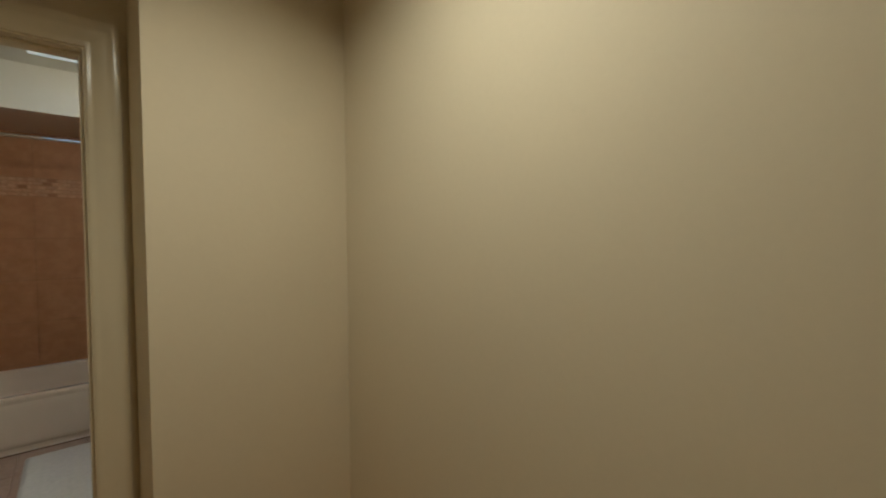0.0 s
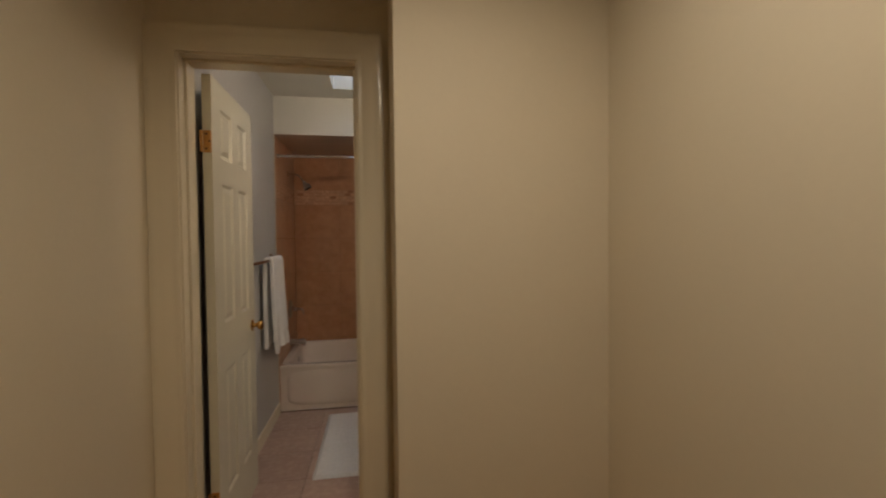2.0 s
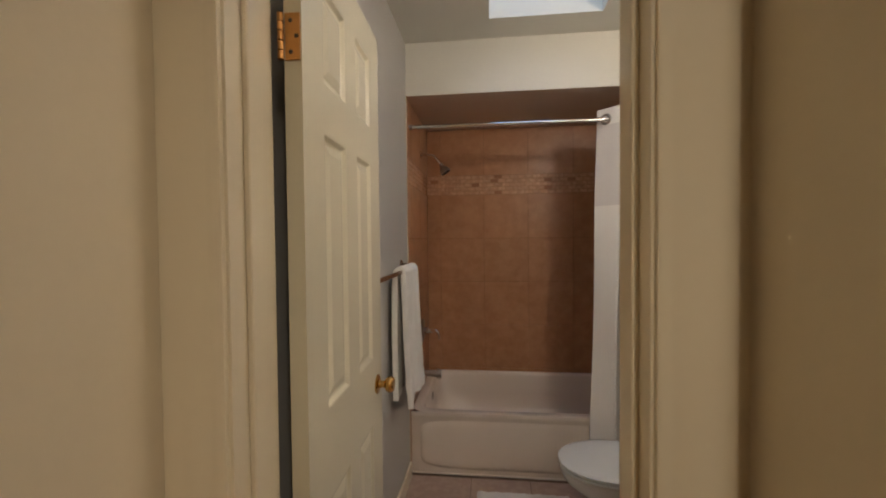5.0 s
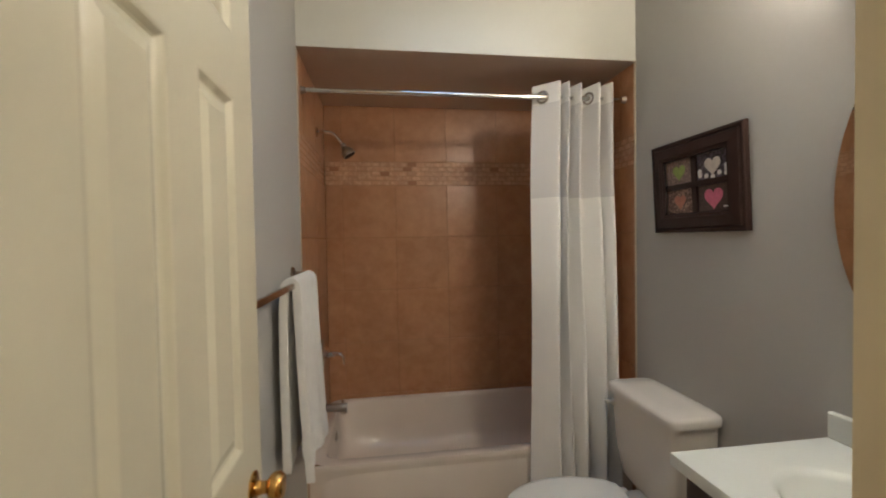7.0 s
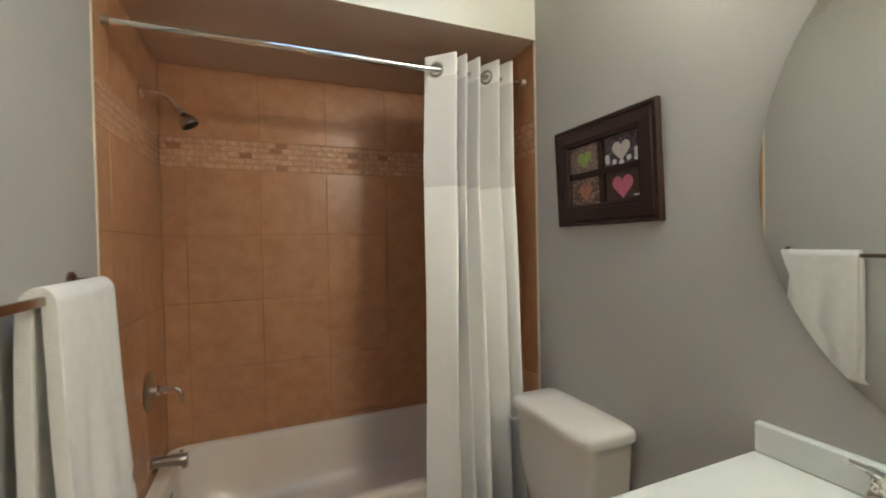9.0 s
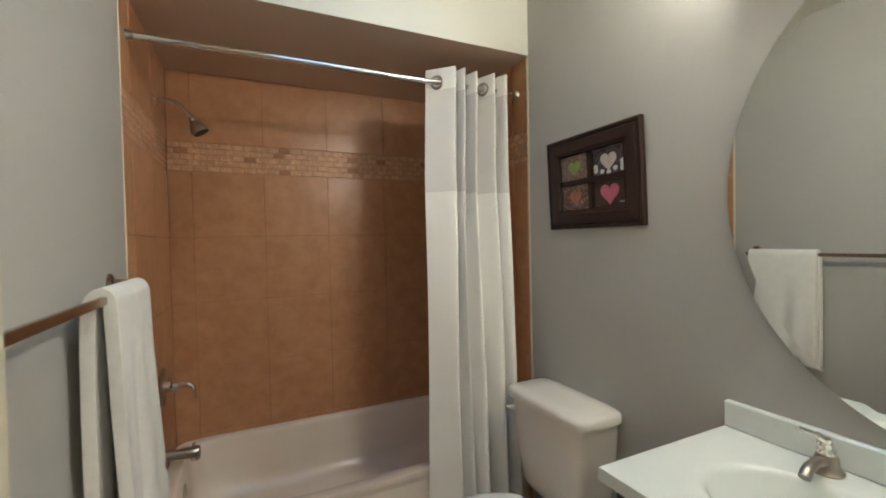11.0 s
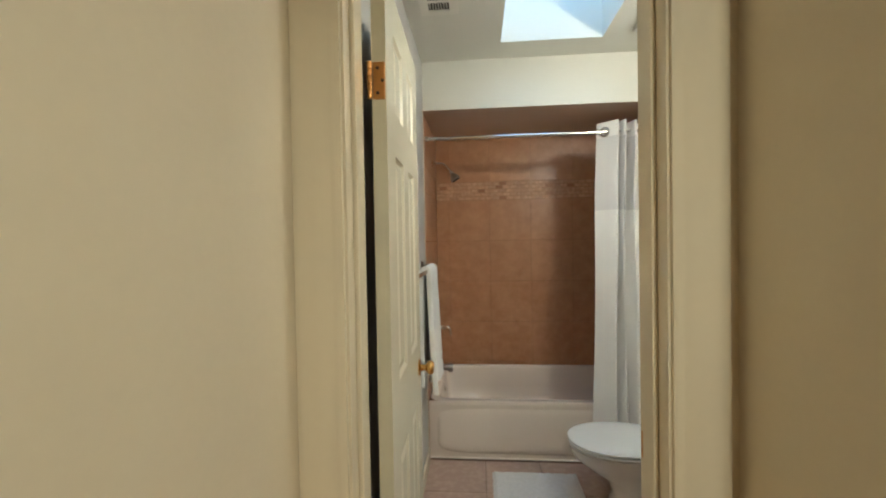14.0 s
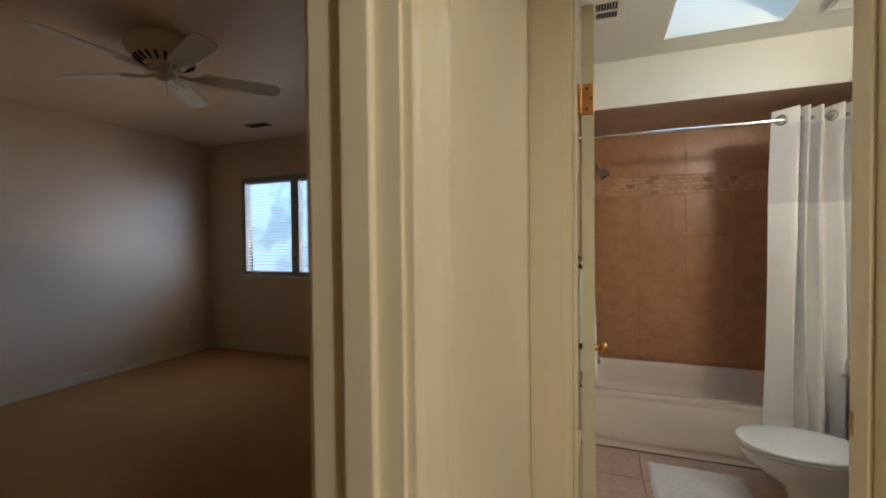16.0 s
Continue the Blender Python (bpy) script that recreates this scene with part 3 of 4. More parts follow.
for name, z0, z1, cnt, m, lab in (("hem", 2.098, 2.005, 4, M_CURTAIN, "opaque white header hem"), ("sheer_panel", 2.005, 1.555, 12, M_SHEER, "sheer white mesh panel"),
                                       ("cloth", 1.555, 0.20, 34, M_CURTAIN, "white woven cotton cloth")):
    bm = bmesh.new()
    loft(bm, curtain_rows(z0, z1, cnt), False, False, closed=False)
    ob = part(name, bm, m, CUR, lab, smooth=80)
    sm = ob.modifiers.new("thickness", "SOLIDIFY")
    sm.thickness, sm.use_rim = 0.0016, False
for gx, gy, ax in ((0.350, 3.659, (-0.68, -0.73, 0)), (0.584, 3.659, (-0.86, -0.51, 0))):
    d = Vector(ax).normalized()
    bm = bmesh.new()
    c = Vector((gx, gy, 2.038)) + d * 0.002
    s1 = d.cross(Vector((0, 0, 1))).normalized()
    ring = []
    for k in range(24):
        t = 2 * math.pi * k / 24
        e = math.cos(t) * s1 + math.sin(t) * Vector((0, 0, 1))
        ring.append([c + e * 0.0215 - d * 0.004, c + e * 0.0215 + d * 0.004, c + e * 0.026 + d * 0.006, c + e * 0.031 + d * 0.003, c + e * 0.031 - d * 0.003])
    ring.append(ring[0])
    loft(bm, ring, False, False)
    bmesh.ops.remove_doubles(bm, verts=bm.verts, dist=0.0001)
    part("grommet", bm, M_NICKEL, CUR, "dark nickel grommet", smooth=50)

# ---- towel on its bar ----
tb = thing("towel_bar", (BL, 3.05, 1.228), "bronze towel bar on the grey wall", "towel bar")
part("bar", boxes((-0.708, -0.695, 2.585, 3.41, 1.219, 1.237), bev=0.002), M_BRONZE, tb)
for y in (2.60, 3.385):
    bm = bmesh.new()
    lathe(bm, (BL, y, 1.246), (1, 0, 0), ((0, 0.024), (0.005, 0.024), (0.010, 0.018), (0.012, 0.010)), 20)
    br = part("bracket", bm, M_BRONZE, tb, smooth=40)
    bm = bmesh.new()
    tube(bm, ((BL + 0.010, y, 1.246), (-0.720, y, 1.242), (-0.700, y, 1.228)), [0.009, 0.009, 0.011], 12)
    part("post", bm, M_BRONZE, br, smooth=40)
TW0, TW1 = 3.070, 3.385
bm = bmesh.new()
pathpts = [(-0.732, 0.64), (-0.731, 0.80), (-0.729, 1.0), (-0.726, 1.14), (-0.722, 1.205), (-0.716, 1.232), (-0.700, 1.243), (-0.688, 1.232), (-0.684, 1.208), (-0.682, 1.10), (-0.681, 0.95), (-0.679, 0.80), (-0.676, 0.68), (-0.675, 0.605)]
pp = curve_points([(x, 0, z) for x, z in pathpts], 6)
rows = []
for k, p in enumerate(pp):
    row = []
    for i in range(29):
        u = i / 28
        drop = max(0.0, 1.2 - p.z)
        side = 1 if k > len(pp) / 2 else 0.35
        wob = side * 0.026 * drop * math.sin(u * 8.5 + 0.8) + side * 0.014 * drop * math.sin(u * 19 + p.z * 3)
        band = -0.004 if 0.69 < p.z < 0.73 and side == 1 else 0
        notch = 0.055 * max(0.0, 1 - abs(u - 0.34) / 0.10) * max(0.0, (0.75 - p.z) / 0.15) if side == 1 else 0.0
        row.append((p.x - 0.006 + wob + band, TW0 + (TW1 - TW0) * u + 0.10 * drop * u * side, p.z + 0.008 * math.sin(u * 5) * drop + notch))
    rows.append(row)
loft(bm, rows, False, False, closed=False)
tw = solid("towel", bm, M_TOWEL, "white terry towel folded over the bronze bar", "towel", smooth=80)
sm = tw.modifiers.new("thickness", "SOLIDIFY")
sm.thickness, sm.offset = 0.025, 0.0
sm = tw.modifiers.new("round", "BEVEL")
sm.width, sm.segments, sm.limit_method, sm.angle_limit = 0.010, 3, "ANGLE", radians(60)

# ---- toilet ----
TC = 3.195
wc = thing("toilet", (0.45, TC, 0), "bone coloured two-piece toilet with its white lid closed", "toilet")
bm = bmesh.new()
loft(bm, [oval(cx, TC, a0, b0, z, n, 44) for cx, a0, b0, z, n in ((0.43, 0.215, 0.115, 0.0, 2.6), (0.43, 0.210, 0.110, 0.03, 2.6), (0.425, 0.190, 0.095, 0.07, 2.4), (0.40, 0.195, 0.095, 0.14, 2.3), (0.345, 0.235, 0.125, 0.20, 2.2),
                                                              (0.300, 0.258, 0.160, 0.255, 2.15), (0.283, 0.262, 0.177, 0.295, 2.1), (0.280, 0.262, 0.180, 0.312, 2.1), (0.280, 0.252, 0.170, 0.318, 2.1))])
part("bowl", bm, M_PORC, wc, smooth=50)
part("deck", boxes((0.47, 0.765, TC - 0.115, TC + 0.115, 0.22, 0.322), bev=0.018), M_PORC, wc, smooth=50)


def lid_loop(a0, b0, z, back):
    return [(min(p[0], back), p[1], z) for p in oval(0.277, TC, a0, b0, z, 2.15, 56)]


bm = bmesh.new()
loft(bm, [lid_loop(a0, b0, z, 0.50) for a0, b0, z in ((0.255, 0.180, 0.320), (0.262, 0.187, 0.323), (0.263, 0.188, 0.330), (0.258, 0.183, 0.334))])
part("seat", bm, M_SEAT, wc, "white plastic seat ring", smooth=40)
bm = bmesh.new()
loft(bm, [lid_loop(a0, b0, z, bk) for a0, b0, z, bk in ((0.256, 0.181, 0.3395, 0.497), (0.265, 0.190, 0.341, 0.503), (0.266, 0.191, 0.348, 0.505), (0.262, 0.187, 0.353, 0.502), (0.240, 0.168, 0.357, 0.485), (0.15, 0.10, 0.360, 0.40))])
part("lid", bm, M_SEAT, wc, "white plastic lid", smooth=40)
for y in (-0.075, 0.075):
    part("hinge_cap", boxes((0.495, 0.535, TC + y - 0.017, TC + y + 0.017, 0.322, 0.345), bev=0.006), M_SEAT, wc, smooth=40)
bm = bmesh.new()
TK = 3.250
loft(bm, [oval(cx, TK, a0, b0, z, 7, 48) for cx, a0, b0, z in ((0.680, 0.080, 0.145, 0.322), (0.676, 0.090, 0.165, 0.345), (0.670, 0.098, 0.190, 0.46), (0.667, 0.102, 0.203, 0.60), (0.666, 0.104, 0.208, 0.686))])
part("tank", bm, M_PORC, wc, smooth=50)
bm = bmesh.new()
loft(bm, [oval(0.661, TK, a0, b0, z, 7, 48) for a0, b0, z in ((0.104, 0.208, 0.684), (0.112, 0.222, 0.686), (0.113, 0.223, 0.708), (0.109, 0.219, 0.718), (0.098, 0.208, 0.724), (0.05, 0.12, 0.725))])
part("tank_lid", bm, M_PORC, wc, "bone coloured tank lid", smooth=40)
bm = bmesh.new()
lathe(bm, (0.566, TK + 0.170, 0.640), (-1, 0, 0), ((0, 0.014), (0.008, 0.013), (0.014, 0.008), (0.018, 0.007)), 14)
tube(bm, ((0.552, TK + 0.170, 0.640), (0.549, TK + 0.185, 0.638), (0.548, TK + 0.205, 0.634)), [0.008, 0.008, 0.006], 10)
part("flush_lever", bm, M_PORC, wc, smooth=50)

# ---- vanity ----
VY0, VY1, CZ = 1.556, 2.688, 0.814
va = thing("vanity_cabinet", (0.55, 2.1, 0), "dark espresso vanity cabinet below a white counter", "vanity")
part("side_panel", boxes((0.331, BR - 0.002, VY1 - 0.032, VY1 - 0.014, 0.09, CZ - 0.030), bev=0.002), M_ESPRESSO, va)
part("side_panel", boxes((0.331, BR - 0.002, VY0 + 0.002, VY0 + 0.020, 0.09, CZ - 0.030), bev=0.002), M_ESPRESSO, va)
part("face_frame", boxes((0.331, 0.346, VY0 + 0.021, VY1 - 0.033, 0.09, CZ - 0.030)), M_ESPRESSO, va)
part("bottom", boxes((0.347, BR - 0.004, VY0 + 0.021, VY1 - 0.033, 0.09, 0.108)), M_ESPRESSO, va)
part("plinth", boxes((0.405, BR - 0.002, VY0 + 0.004, VY1 - 0.016, 0.0, 0.09)), M_ESPRESSO, va)
for y0, y1 in ((VY0 + 0.02, VY0 + 0.555), (VY0 + 0.565, VY1 - 0.032)):
    d = part("door", boxes((0.312, 0.330, y0, y1, 0.11, 0.60), bev=0.002), M_ESPRESSO, va)
    part("door_field", boxes((0.308, 0.3115, y0 + 0.06, y1 - 0.06, 0.17, 0.54), bev=0.001), M_ESPRESSO, d)
    part("drawer_front", boxes((0.312, 0.330, y0, y1, 0.615, CZ - 0.045), bev=0.002), M_ESPRESSO, va)
ct = thing("sink_counter", (0.55, 2.36, CZ), "white cultured marble counter with an integral oval basin", "countertop")
SX, SY, SA, SB = 0.520, 2.355, 0.150, 0.222
bm = bmesh.new()
outer, n = [], 64
for i in range(n):
    t = 2 * math.pi * i / n
    c, s = math.cos(t), math.sin(t)
    k = min((0.292 - SX) / c if c < -1e-6 else (BR - SX) / c if c > 1e-6 else 9, (VY0 - SY) / s if s < -1e-6 else (VY1 - SY) / s if s > 1e-6 else 9)
    outer.append((SX + c * k, SY + s * k))
# corners are snapped so that the outline is a true rectangle
for cx, cy in ((0.292, VY0), (0.292, VY1), (BR, VY0), (BR, VY1)):
    j = min(range(n), key=lambda q: (outer[q][0] - cx) ** 2 + (outer[q][1] - cy) ** 2)
    outer[j] = (cx, cy)
lp = [[(x, y, CZ - 0.030) for x, y in outer], [(x, y, CZ - 0.003) for x, y in outer], [(SX + (x - SX) * 0.994, SY + (y - SY) * 0.998, CZ) for x, y in outer]]
for f, dz in ((1.06, 0.0), (1.0, 0.004), (0.95, 0.016), (0.86, 0.055), (0.72, 0.090), (0.50, 0.112), (0.20, 0.120)):
    lp.append([(SX + SA * f * math.cos(2 * math.pi * i / n), SY + SB * f * math.sin(2 * math.pi * i / n), CZ - dz) for i in range(n)])
loft(bm, lp, False, True)
part("slab", bm, M_COUNTER, ct, smooth=35)
part("backsplash", boxes((BR - 0.022, BR, VY0, VY1, CZ, 0.886), bev=0.004), M_COUNTER, ct)
fc = thing("faucet", (0.718, 2.447, CZ), "brushed nickel lever faucet on the white counter", "faucet")
bm = bmesh.new()
FY = 2.447
lathe(bm, (0.718, FY, CZ), (0, 0, 1), ((0, 0.030), (0.004, 0.031), (0.010, 0.026), (0.018, 0.022), (0.034, 0.021), (0.044, 0.017)), 22)
part("base", bm, M_NICKEL, fc, smooth=40)
bm = bmesh.new()
tube(bm, curve_points(((0.718, FY, CZ + 0.03), (0.717, FY, CZ + 0.055), (0.709, FY + 0.003, CZ + 0.072), (0.692, FY + 0.012, CZ + 0.084), (0.664, FY + 0.029, CZ + 0.097)), 5), [0.018] * 5 + [0.014] * 5 + [0.009] * 5 + [0.0065] * 5 + [0.006], 14)
part("lever", bm, M_CHROME, fc, smooth=50)
bm = bmesh.new()
tube(bm, curve_points(((0.712, FY, CZ + 0.020), (0.670, FY - 0.004, CZ + 0.036), (0.620, FY - 0.010, CZ + 0.036), (0.600, FY - 0.012, CZ + 0.024)), 5), 0.011, 12)
part("spout", bm, M_NICKEL, fc, smooth=50)

tp = thing("toilet_paper_roll", (0.40, VY1 + 0.06, 0.56), "white toilet paper roll on the side of the vanity", "toilet roll")
bm = bmesh.new()
lathe(bm, (0.365, VY1 + 0.062, 0.60), (1, 0, 0), ((0, 0.020), (0.0, 0.052), (0.002, 0.055), (0.098, 0.055), (0.100, 0.052), (0.100, 0.02)), 28)
part("roll", bm, M_PAPER, tp, smooth=40)
bm = bmesh.new()
tube(bm, ((0.350, VY1 + 0.062, 0.60), (0.480, VY1 + 0.062, 0.60)), 0.008, 12)
tube(bm, ((0.474, VY1 + 0.062, 0.60), (0.474, VY1 - 0.022, 0.60)), 0.007, 12)
part("holder", bm, M_NICKEL, tp, smooth=40)

# round mirror on the wall above the vanity
MY, MZ, MA, MC = 2.191, 1.450, 0.485, 0.558
mi = thing("round_mirror", (BR, MY, MZ), "large frameless oval mirror on the grey wall", "mirror")


def mirror_ring(out, less):
    return [(BR - out, MY + (MA - less) * math.cos(2 * math.pi * i / 120), MZ + (MC - less) * math.sin(2 * math.pi * i / 120)) for i in range(120)]


bm = bmesh.new()
loft(bm, [mirror_ring(0.001, 0.001), mirror_ring(0.0048, 0.001)])
part("backing", bm, M_DARK, mi)
bm = bmesh.new()
loft(bm, [mirror_ring(0.0050, 0.0), mirror_ring(0.0078, 0.0006), mirror_ring(0.0082, 0.024)], False, True)
part("glass", bm, M_MIRROR, mi)
# hangs a little askew, one edge away from the wall
mi.rotation_euler, mi.location.x = (0, 0, radians(0.5)), BR - 0.0048

# light bar with upright globe bulbs
vl = thing("vanity_light", (BR, 2.17, 2.07), "brushed nickel vanity light bar with lit round bulbs above the mirror", "wall lamp")
part("backplate", boxes((BR - 0.058, BR, 1.715, 2.632, 2.012, 2.118), bev=0.004), M_NICKEL, vl, "brushed nickel backplate")
for i in range(4):
    y = 1.803 + i * 0.262
    bm = bmesh.new()
    tube(bm, curve_points(((BR - 0.056, y, 2.065), (BR - 0.085, y, 2.062), (BR - 0.105, y, 2.075), (BR - 0.110, y, 2.100)), 4), 0.009, 12)
    lathe(bm, (BR - 0.110, y, 2.094), (0, 0, 1), ((0, 0.012), (0.006, 0.026), (0.012, 0.028), (0.050, 0.026), (0.054, 0.018), (0.055, 0.0)), 18)
    so = part("socket", bm, M_CHROME, vl, smooth=40)
    bm = bmesh.new()
    bmesh.ops.create_uvsphere(bm, u_segments=20, v_segments=12, radius=0.046, matrix=Matrix.Translation((BR - 0.110, y, 2.192)))
    part("bulb", bm, M_BULB, so, "lit white globe bulb", smooth=80)

# ---- picture ----
pf = thing("picture_frame", (BR, 3.183, 1.558), "dark brown frame holding four small heart pictures", "picture frame")
PY0, PY1, PZ0, PZ1 = 2.948, 3.418, 1.377, 1.740
lp = []
for ins, out in ((0.0, 0.0), (0.0, 0.016), (0.004, 0.020), (0.012, 0.020), (0.016, 0.016), (0.022, 0.022), (0.058, 0.026), (0.062, 0.022), (0.070, 0.022), (0.076, 0.012)):
    lp.append([(BR - out, PY0 + ins, PZ0 + ins), (BR - out, PY1 - ins, PZ0 + ins), (BR - out, PY1 - ins, PZ1 - ins), (BR - out, PY0 + ins, PZ1 - ins)])
bm = bmesh.new()
loft(bm, lp, False, False)
part("moulding", bm, M_FRAME, pf)
iy0, iy1, iz0, iz1 = PY0 + 0.076, PY1 - 0.076, PZ0 + 0.076, PZ1 - 0.076
ym, zm = (iy0 + iy1) / 2, (iz0 + iz1) / 2
part("divider", boxes((BR - 0.0135, BR - 0.002, ym - 0.012, ym + 0.012, iz0, iz1), (BR - 0.0130, BR - 0.002, iy0, ym - 0.012, zm - 0.011, zm + 0.011), (BR - 0.0130, BR - 0.002, ym + 0.012, iy1, zm - 0.011, zm + 0.011)), M_FRAME, pf)


def heart(cy, cz, s):
    pts = []
    for i in range(36):
        t = 2 * math.pi * i / 36
        pts.append((cy - s * 16 * math.sin(t) ** 3 / 17, cz + s * (13 * math.cos(t) - 5 * math.cos(2 * t) - 2 * math.cos(3 * t) - math.cos(4 * t)) / 17))
    return pts


M_P1 = material("photo_leaf", (0.17, 0.11, 0.09), 0.35, vary=0.5, scale=30, fine=150, second=(0.38, 0.26, 0.23))
M_P2 = material("photo_stones", (0.04, 0.032, 0.035), 0.35, vary=0.4, scale=20, fine=120, second=(0.15, 0.12, 0.16))
M_P3 = material("photo_twigs", (0.09, 0.040, 0.025), 0.35, vary=0.5, scale=28, fine=130, second=(0.42, 0.26, 0.20))
M_P4 = material("photo_earth", (0.05, 0.030, 0.022), 0.35, vary=0.3, scale=25, fine=130, second=(0.08, 0.05, 0.04))
for (y0, y1, z0, z1), pm, hc, s in (((ym + 0.012, iy1, zm + 0.011, iz1), M_P1, (0.30, 0.40, 0.10), 0.037), ((iy0, ym - 0.012, zm + 0.011, iz1), M_P2, (0.70, 0.64, 0.58), 0.040),
                                    ((ym + 0.012, iy1, iz0, zm - 0.011), M_P3, (0.46, 0.17, 0.11), 0.034), ((iy0, ym - 0.012, iz0, zm - 0.011), M_P4, (0.62, 0.15, 0.24), 0.046)):
    ph = part("photo", boxes((BR - 0.0055, BR - 0.002, y0, y1, z0, z1)), pm, pf, "small printed photo with a heart")
    bm = bmesh.new()
    loft(bm, [[(BR - 0.0057, y, z) for y, z in heart((y0 + y1) / 2, (z0 + z1) / 2, s)], [(BR - 0.0067, y, z) for y, z in heart((y0 + y1) / 2, (z0 + z1) / 2, s * 0.985)]])
    part("heart", bm, material("heart_print", hc, 0.4, vary=0.25, scale=60, fine=200), ph)
    if pm is M_P2:
        for q in range(9):
            bm = bmesh.new()
            yy, zz = y0 + 0.013 + (y1 - y0 - 0.026) * (q % 5) / 4, z0 + 0.012 + (0.020 if q > 4 else 0.0) + 0.006 * math.sin(q * 2.1)
            if q > 4:
                yy = (y0 + 0.011) if q % 2 else (y1 - 0.012)
            loft(bm, [[(BR - 0.0056, yy + r * 0.0105 * math.cos(a1 * 0.524), zz + r * 0.009 * math.sin(a1 * 0.524)) for a1 in range(12)] for r in (1.0,)] +
                 [[(BR - 0.0062, yy + 0.008 * math.cos(a1 * 0.524), zz + 0.006 * math.sin(a1 * 0.524)) for a1 in range(12)]])
            part("pebble", bm, M_PAPER, ph)
    if pm is M_P4:
        part("caption_bar", boxes((BR - 0.0062, BR - 0.0056, y0 + 0.008, y0 + 0.030, z0 + 0.010, z0 + 0.015)), M_PAPER, ph, "tiny unreadable white caption")

# the frame leans out a little at its top
pf.location, pf.rotation_euler = (BR - 0.0085, 3.172, 1.558), (0, radians(-2.6), 0)

# ---- bath mat ----
bm = bmesh.new()
NX, NY = 64, 112
grid = []
for j in range(NY + 1):
    row = []
    for i in range(NX + 1):
        u, v = i / NX, j / NY
        edge = min(u, 1 - u, (v) * 1.8, (1 - v) * 1.8)
        z = 0.003 + 0.017 * min(1, edge * 22) + (0.004 * random.random() if edge > 0.01 else 0)
        row.append(bm.verts.new((-0.378 + 0.488 * u + 0.006 * (random.random() - 0.5), 2.575 + 0.880 * v + 0.008 * (random.random() - 0.5) + 0.006 * math.sin(u * 40) * (v > 0.98), z)))
    grid.append(row)
for j in range(NY):
    for i in range(NX):
        bm.faces.new((grid[j][i], grid[j][i + 1], grid[j + 1][i + 1], grid[j + 1][i]))
solid("bath_mat", bm, M_MAT, "white shaggy bath mat on the tile floor", "bath mat", smooth=80)

# ---- bathroom ceiling fittings ----
ve = thing("ceiling_vent", (-0.605, 2.915, HB), "white ceiling air vent with dark slots", "air vent")
part("frame", boxes((-0.695, -0.515, 2.80, 2.838, HB - 0.008, HB), (-0.695, -0.515, 2.992, 3.03, HB - 0.008, HB), (-0.695, -0.655, 2.838, 2.992, HB - 0.008, HB), (-0.555, -0.515, 2.838, 2.992, HB - 0.008, HB)), M_WHITEP, ve)
part("backing", boxes((-0.656, -0.554, 2.837, 2.993, HB - 0.0015, HB)), M_DARK, ve)
for i in range(8):
    x = -0.648 + i * 0.0128
    part("slat", boxes((x, x + 0.0030, 2.838, 2.992, HB - 0.007, HB - 0.002)), M_WHITEP, ve)
part("slat_bar", boxes((-0.655, -0.555, 2.905, 2.925, HB - 0.0085, HB - 0.0072)), M_WHITEP, ve)
ex = thing("exhaust_fan", (0.525, 3.150, HB), "white square ceiling exhaust fan cover with a dark side slot", "exhaust fan")
part("housing", boxes((0.401, 0.649, 3.026, 3.274, HB - 0.012, HB)), M_DARK, ex)
part("cover_frame", boxes((0.390, 0.400, 3.015, 3.285, HB - 0.024, HB), (0.650, 0.660, 3.015, 3.285, HB - 0.024, HB), (0.400, 0.650, 3.015, 3.025, HB - 0.024, HB), (0.400, 0.650, 3.275, 3.285, HB - 0.024, HB), bev=0.002), M_WHITEP, ex)
part("cover_plate", boxes((0.409, 0.641, 3.0255, 3.2745, HB - 0.022, HB - 0.013), bev=0.002), M_WHITEP, ex)
rc = thing("recessed_light", (CAN[0], CAN[1], H), "white recessed downlight in the hall ceiling, lit", "ceiling light")
bm = bmesh.new()
ring = []
for r, z in ((0.098, H), (0.098, H - 0.003), (0.092, H - 0.006), (0.068, H - 0.005), (0.0665, H + 0.01), (0.064, 2.514)):
    ring.append([(CAN[0] + r * math.cos(2 * math.pi * i / 40), CAN[1] + r * math.sin(2 * math.pi * i / 40), z) for i in range(40)])
loft(bm, ring, False, False)
part("trim_ring", bm, M_WHITEP, rc, smooth=40)
bm = bmesh.new()
lathe(bm, (CAN[0], CAN[1], 2.5145), (0, 0, 1), ((0, 0.0), (0.0, 0.061), (0.03, 0.061)), 40)
part("lens", bm, M_CANLENS, rc)

# ---- bedroom ----
wi = thing("window_2", (-4.05, 4.79, 1.55), "white casement window with open blinds in the bedroom", "window", kind="structure")
# white frame coloured grey to imitate its backlit shade
part("window_frame", boxes((W[0], W[0] + 0.045, 4.745, 4.83, W[2], W[3]), (W[1] - 0.045, W[1], 4.745, 4.83, W[2], W[3]), (W[0] + 0.045, W[1] - 0.045, 4.745, 4.83, W[2], W[2] + 0.045),
                          (W[0] + 0.045, W[1] - 0.045, 4.745, 4.83, W[3] - 0.045, W[3]), (-4.112, -3.998, 4.742, 4.83, W[2] + 0.045, W[3] - 0.045), bev=0.003), M_SASH_SHADE, wi)
part("window_sill", boxes((W[0] - 0.03, W[1] + 0.03, 4.700, 4.745, W[2] - 0.035, W[2] + 0.002), bev=0.005), M_TRIM, wi)
part("head_trim", boxes((W[0] - 0.03, W[1] + 0.03, 4.712, 4.745, W[3], W[3] + 0.03), bev=0.004), M_TRIM, wi)
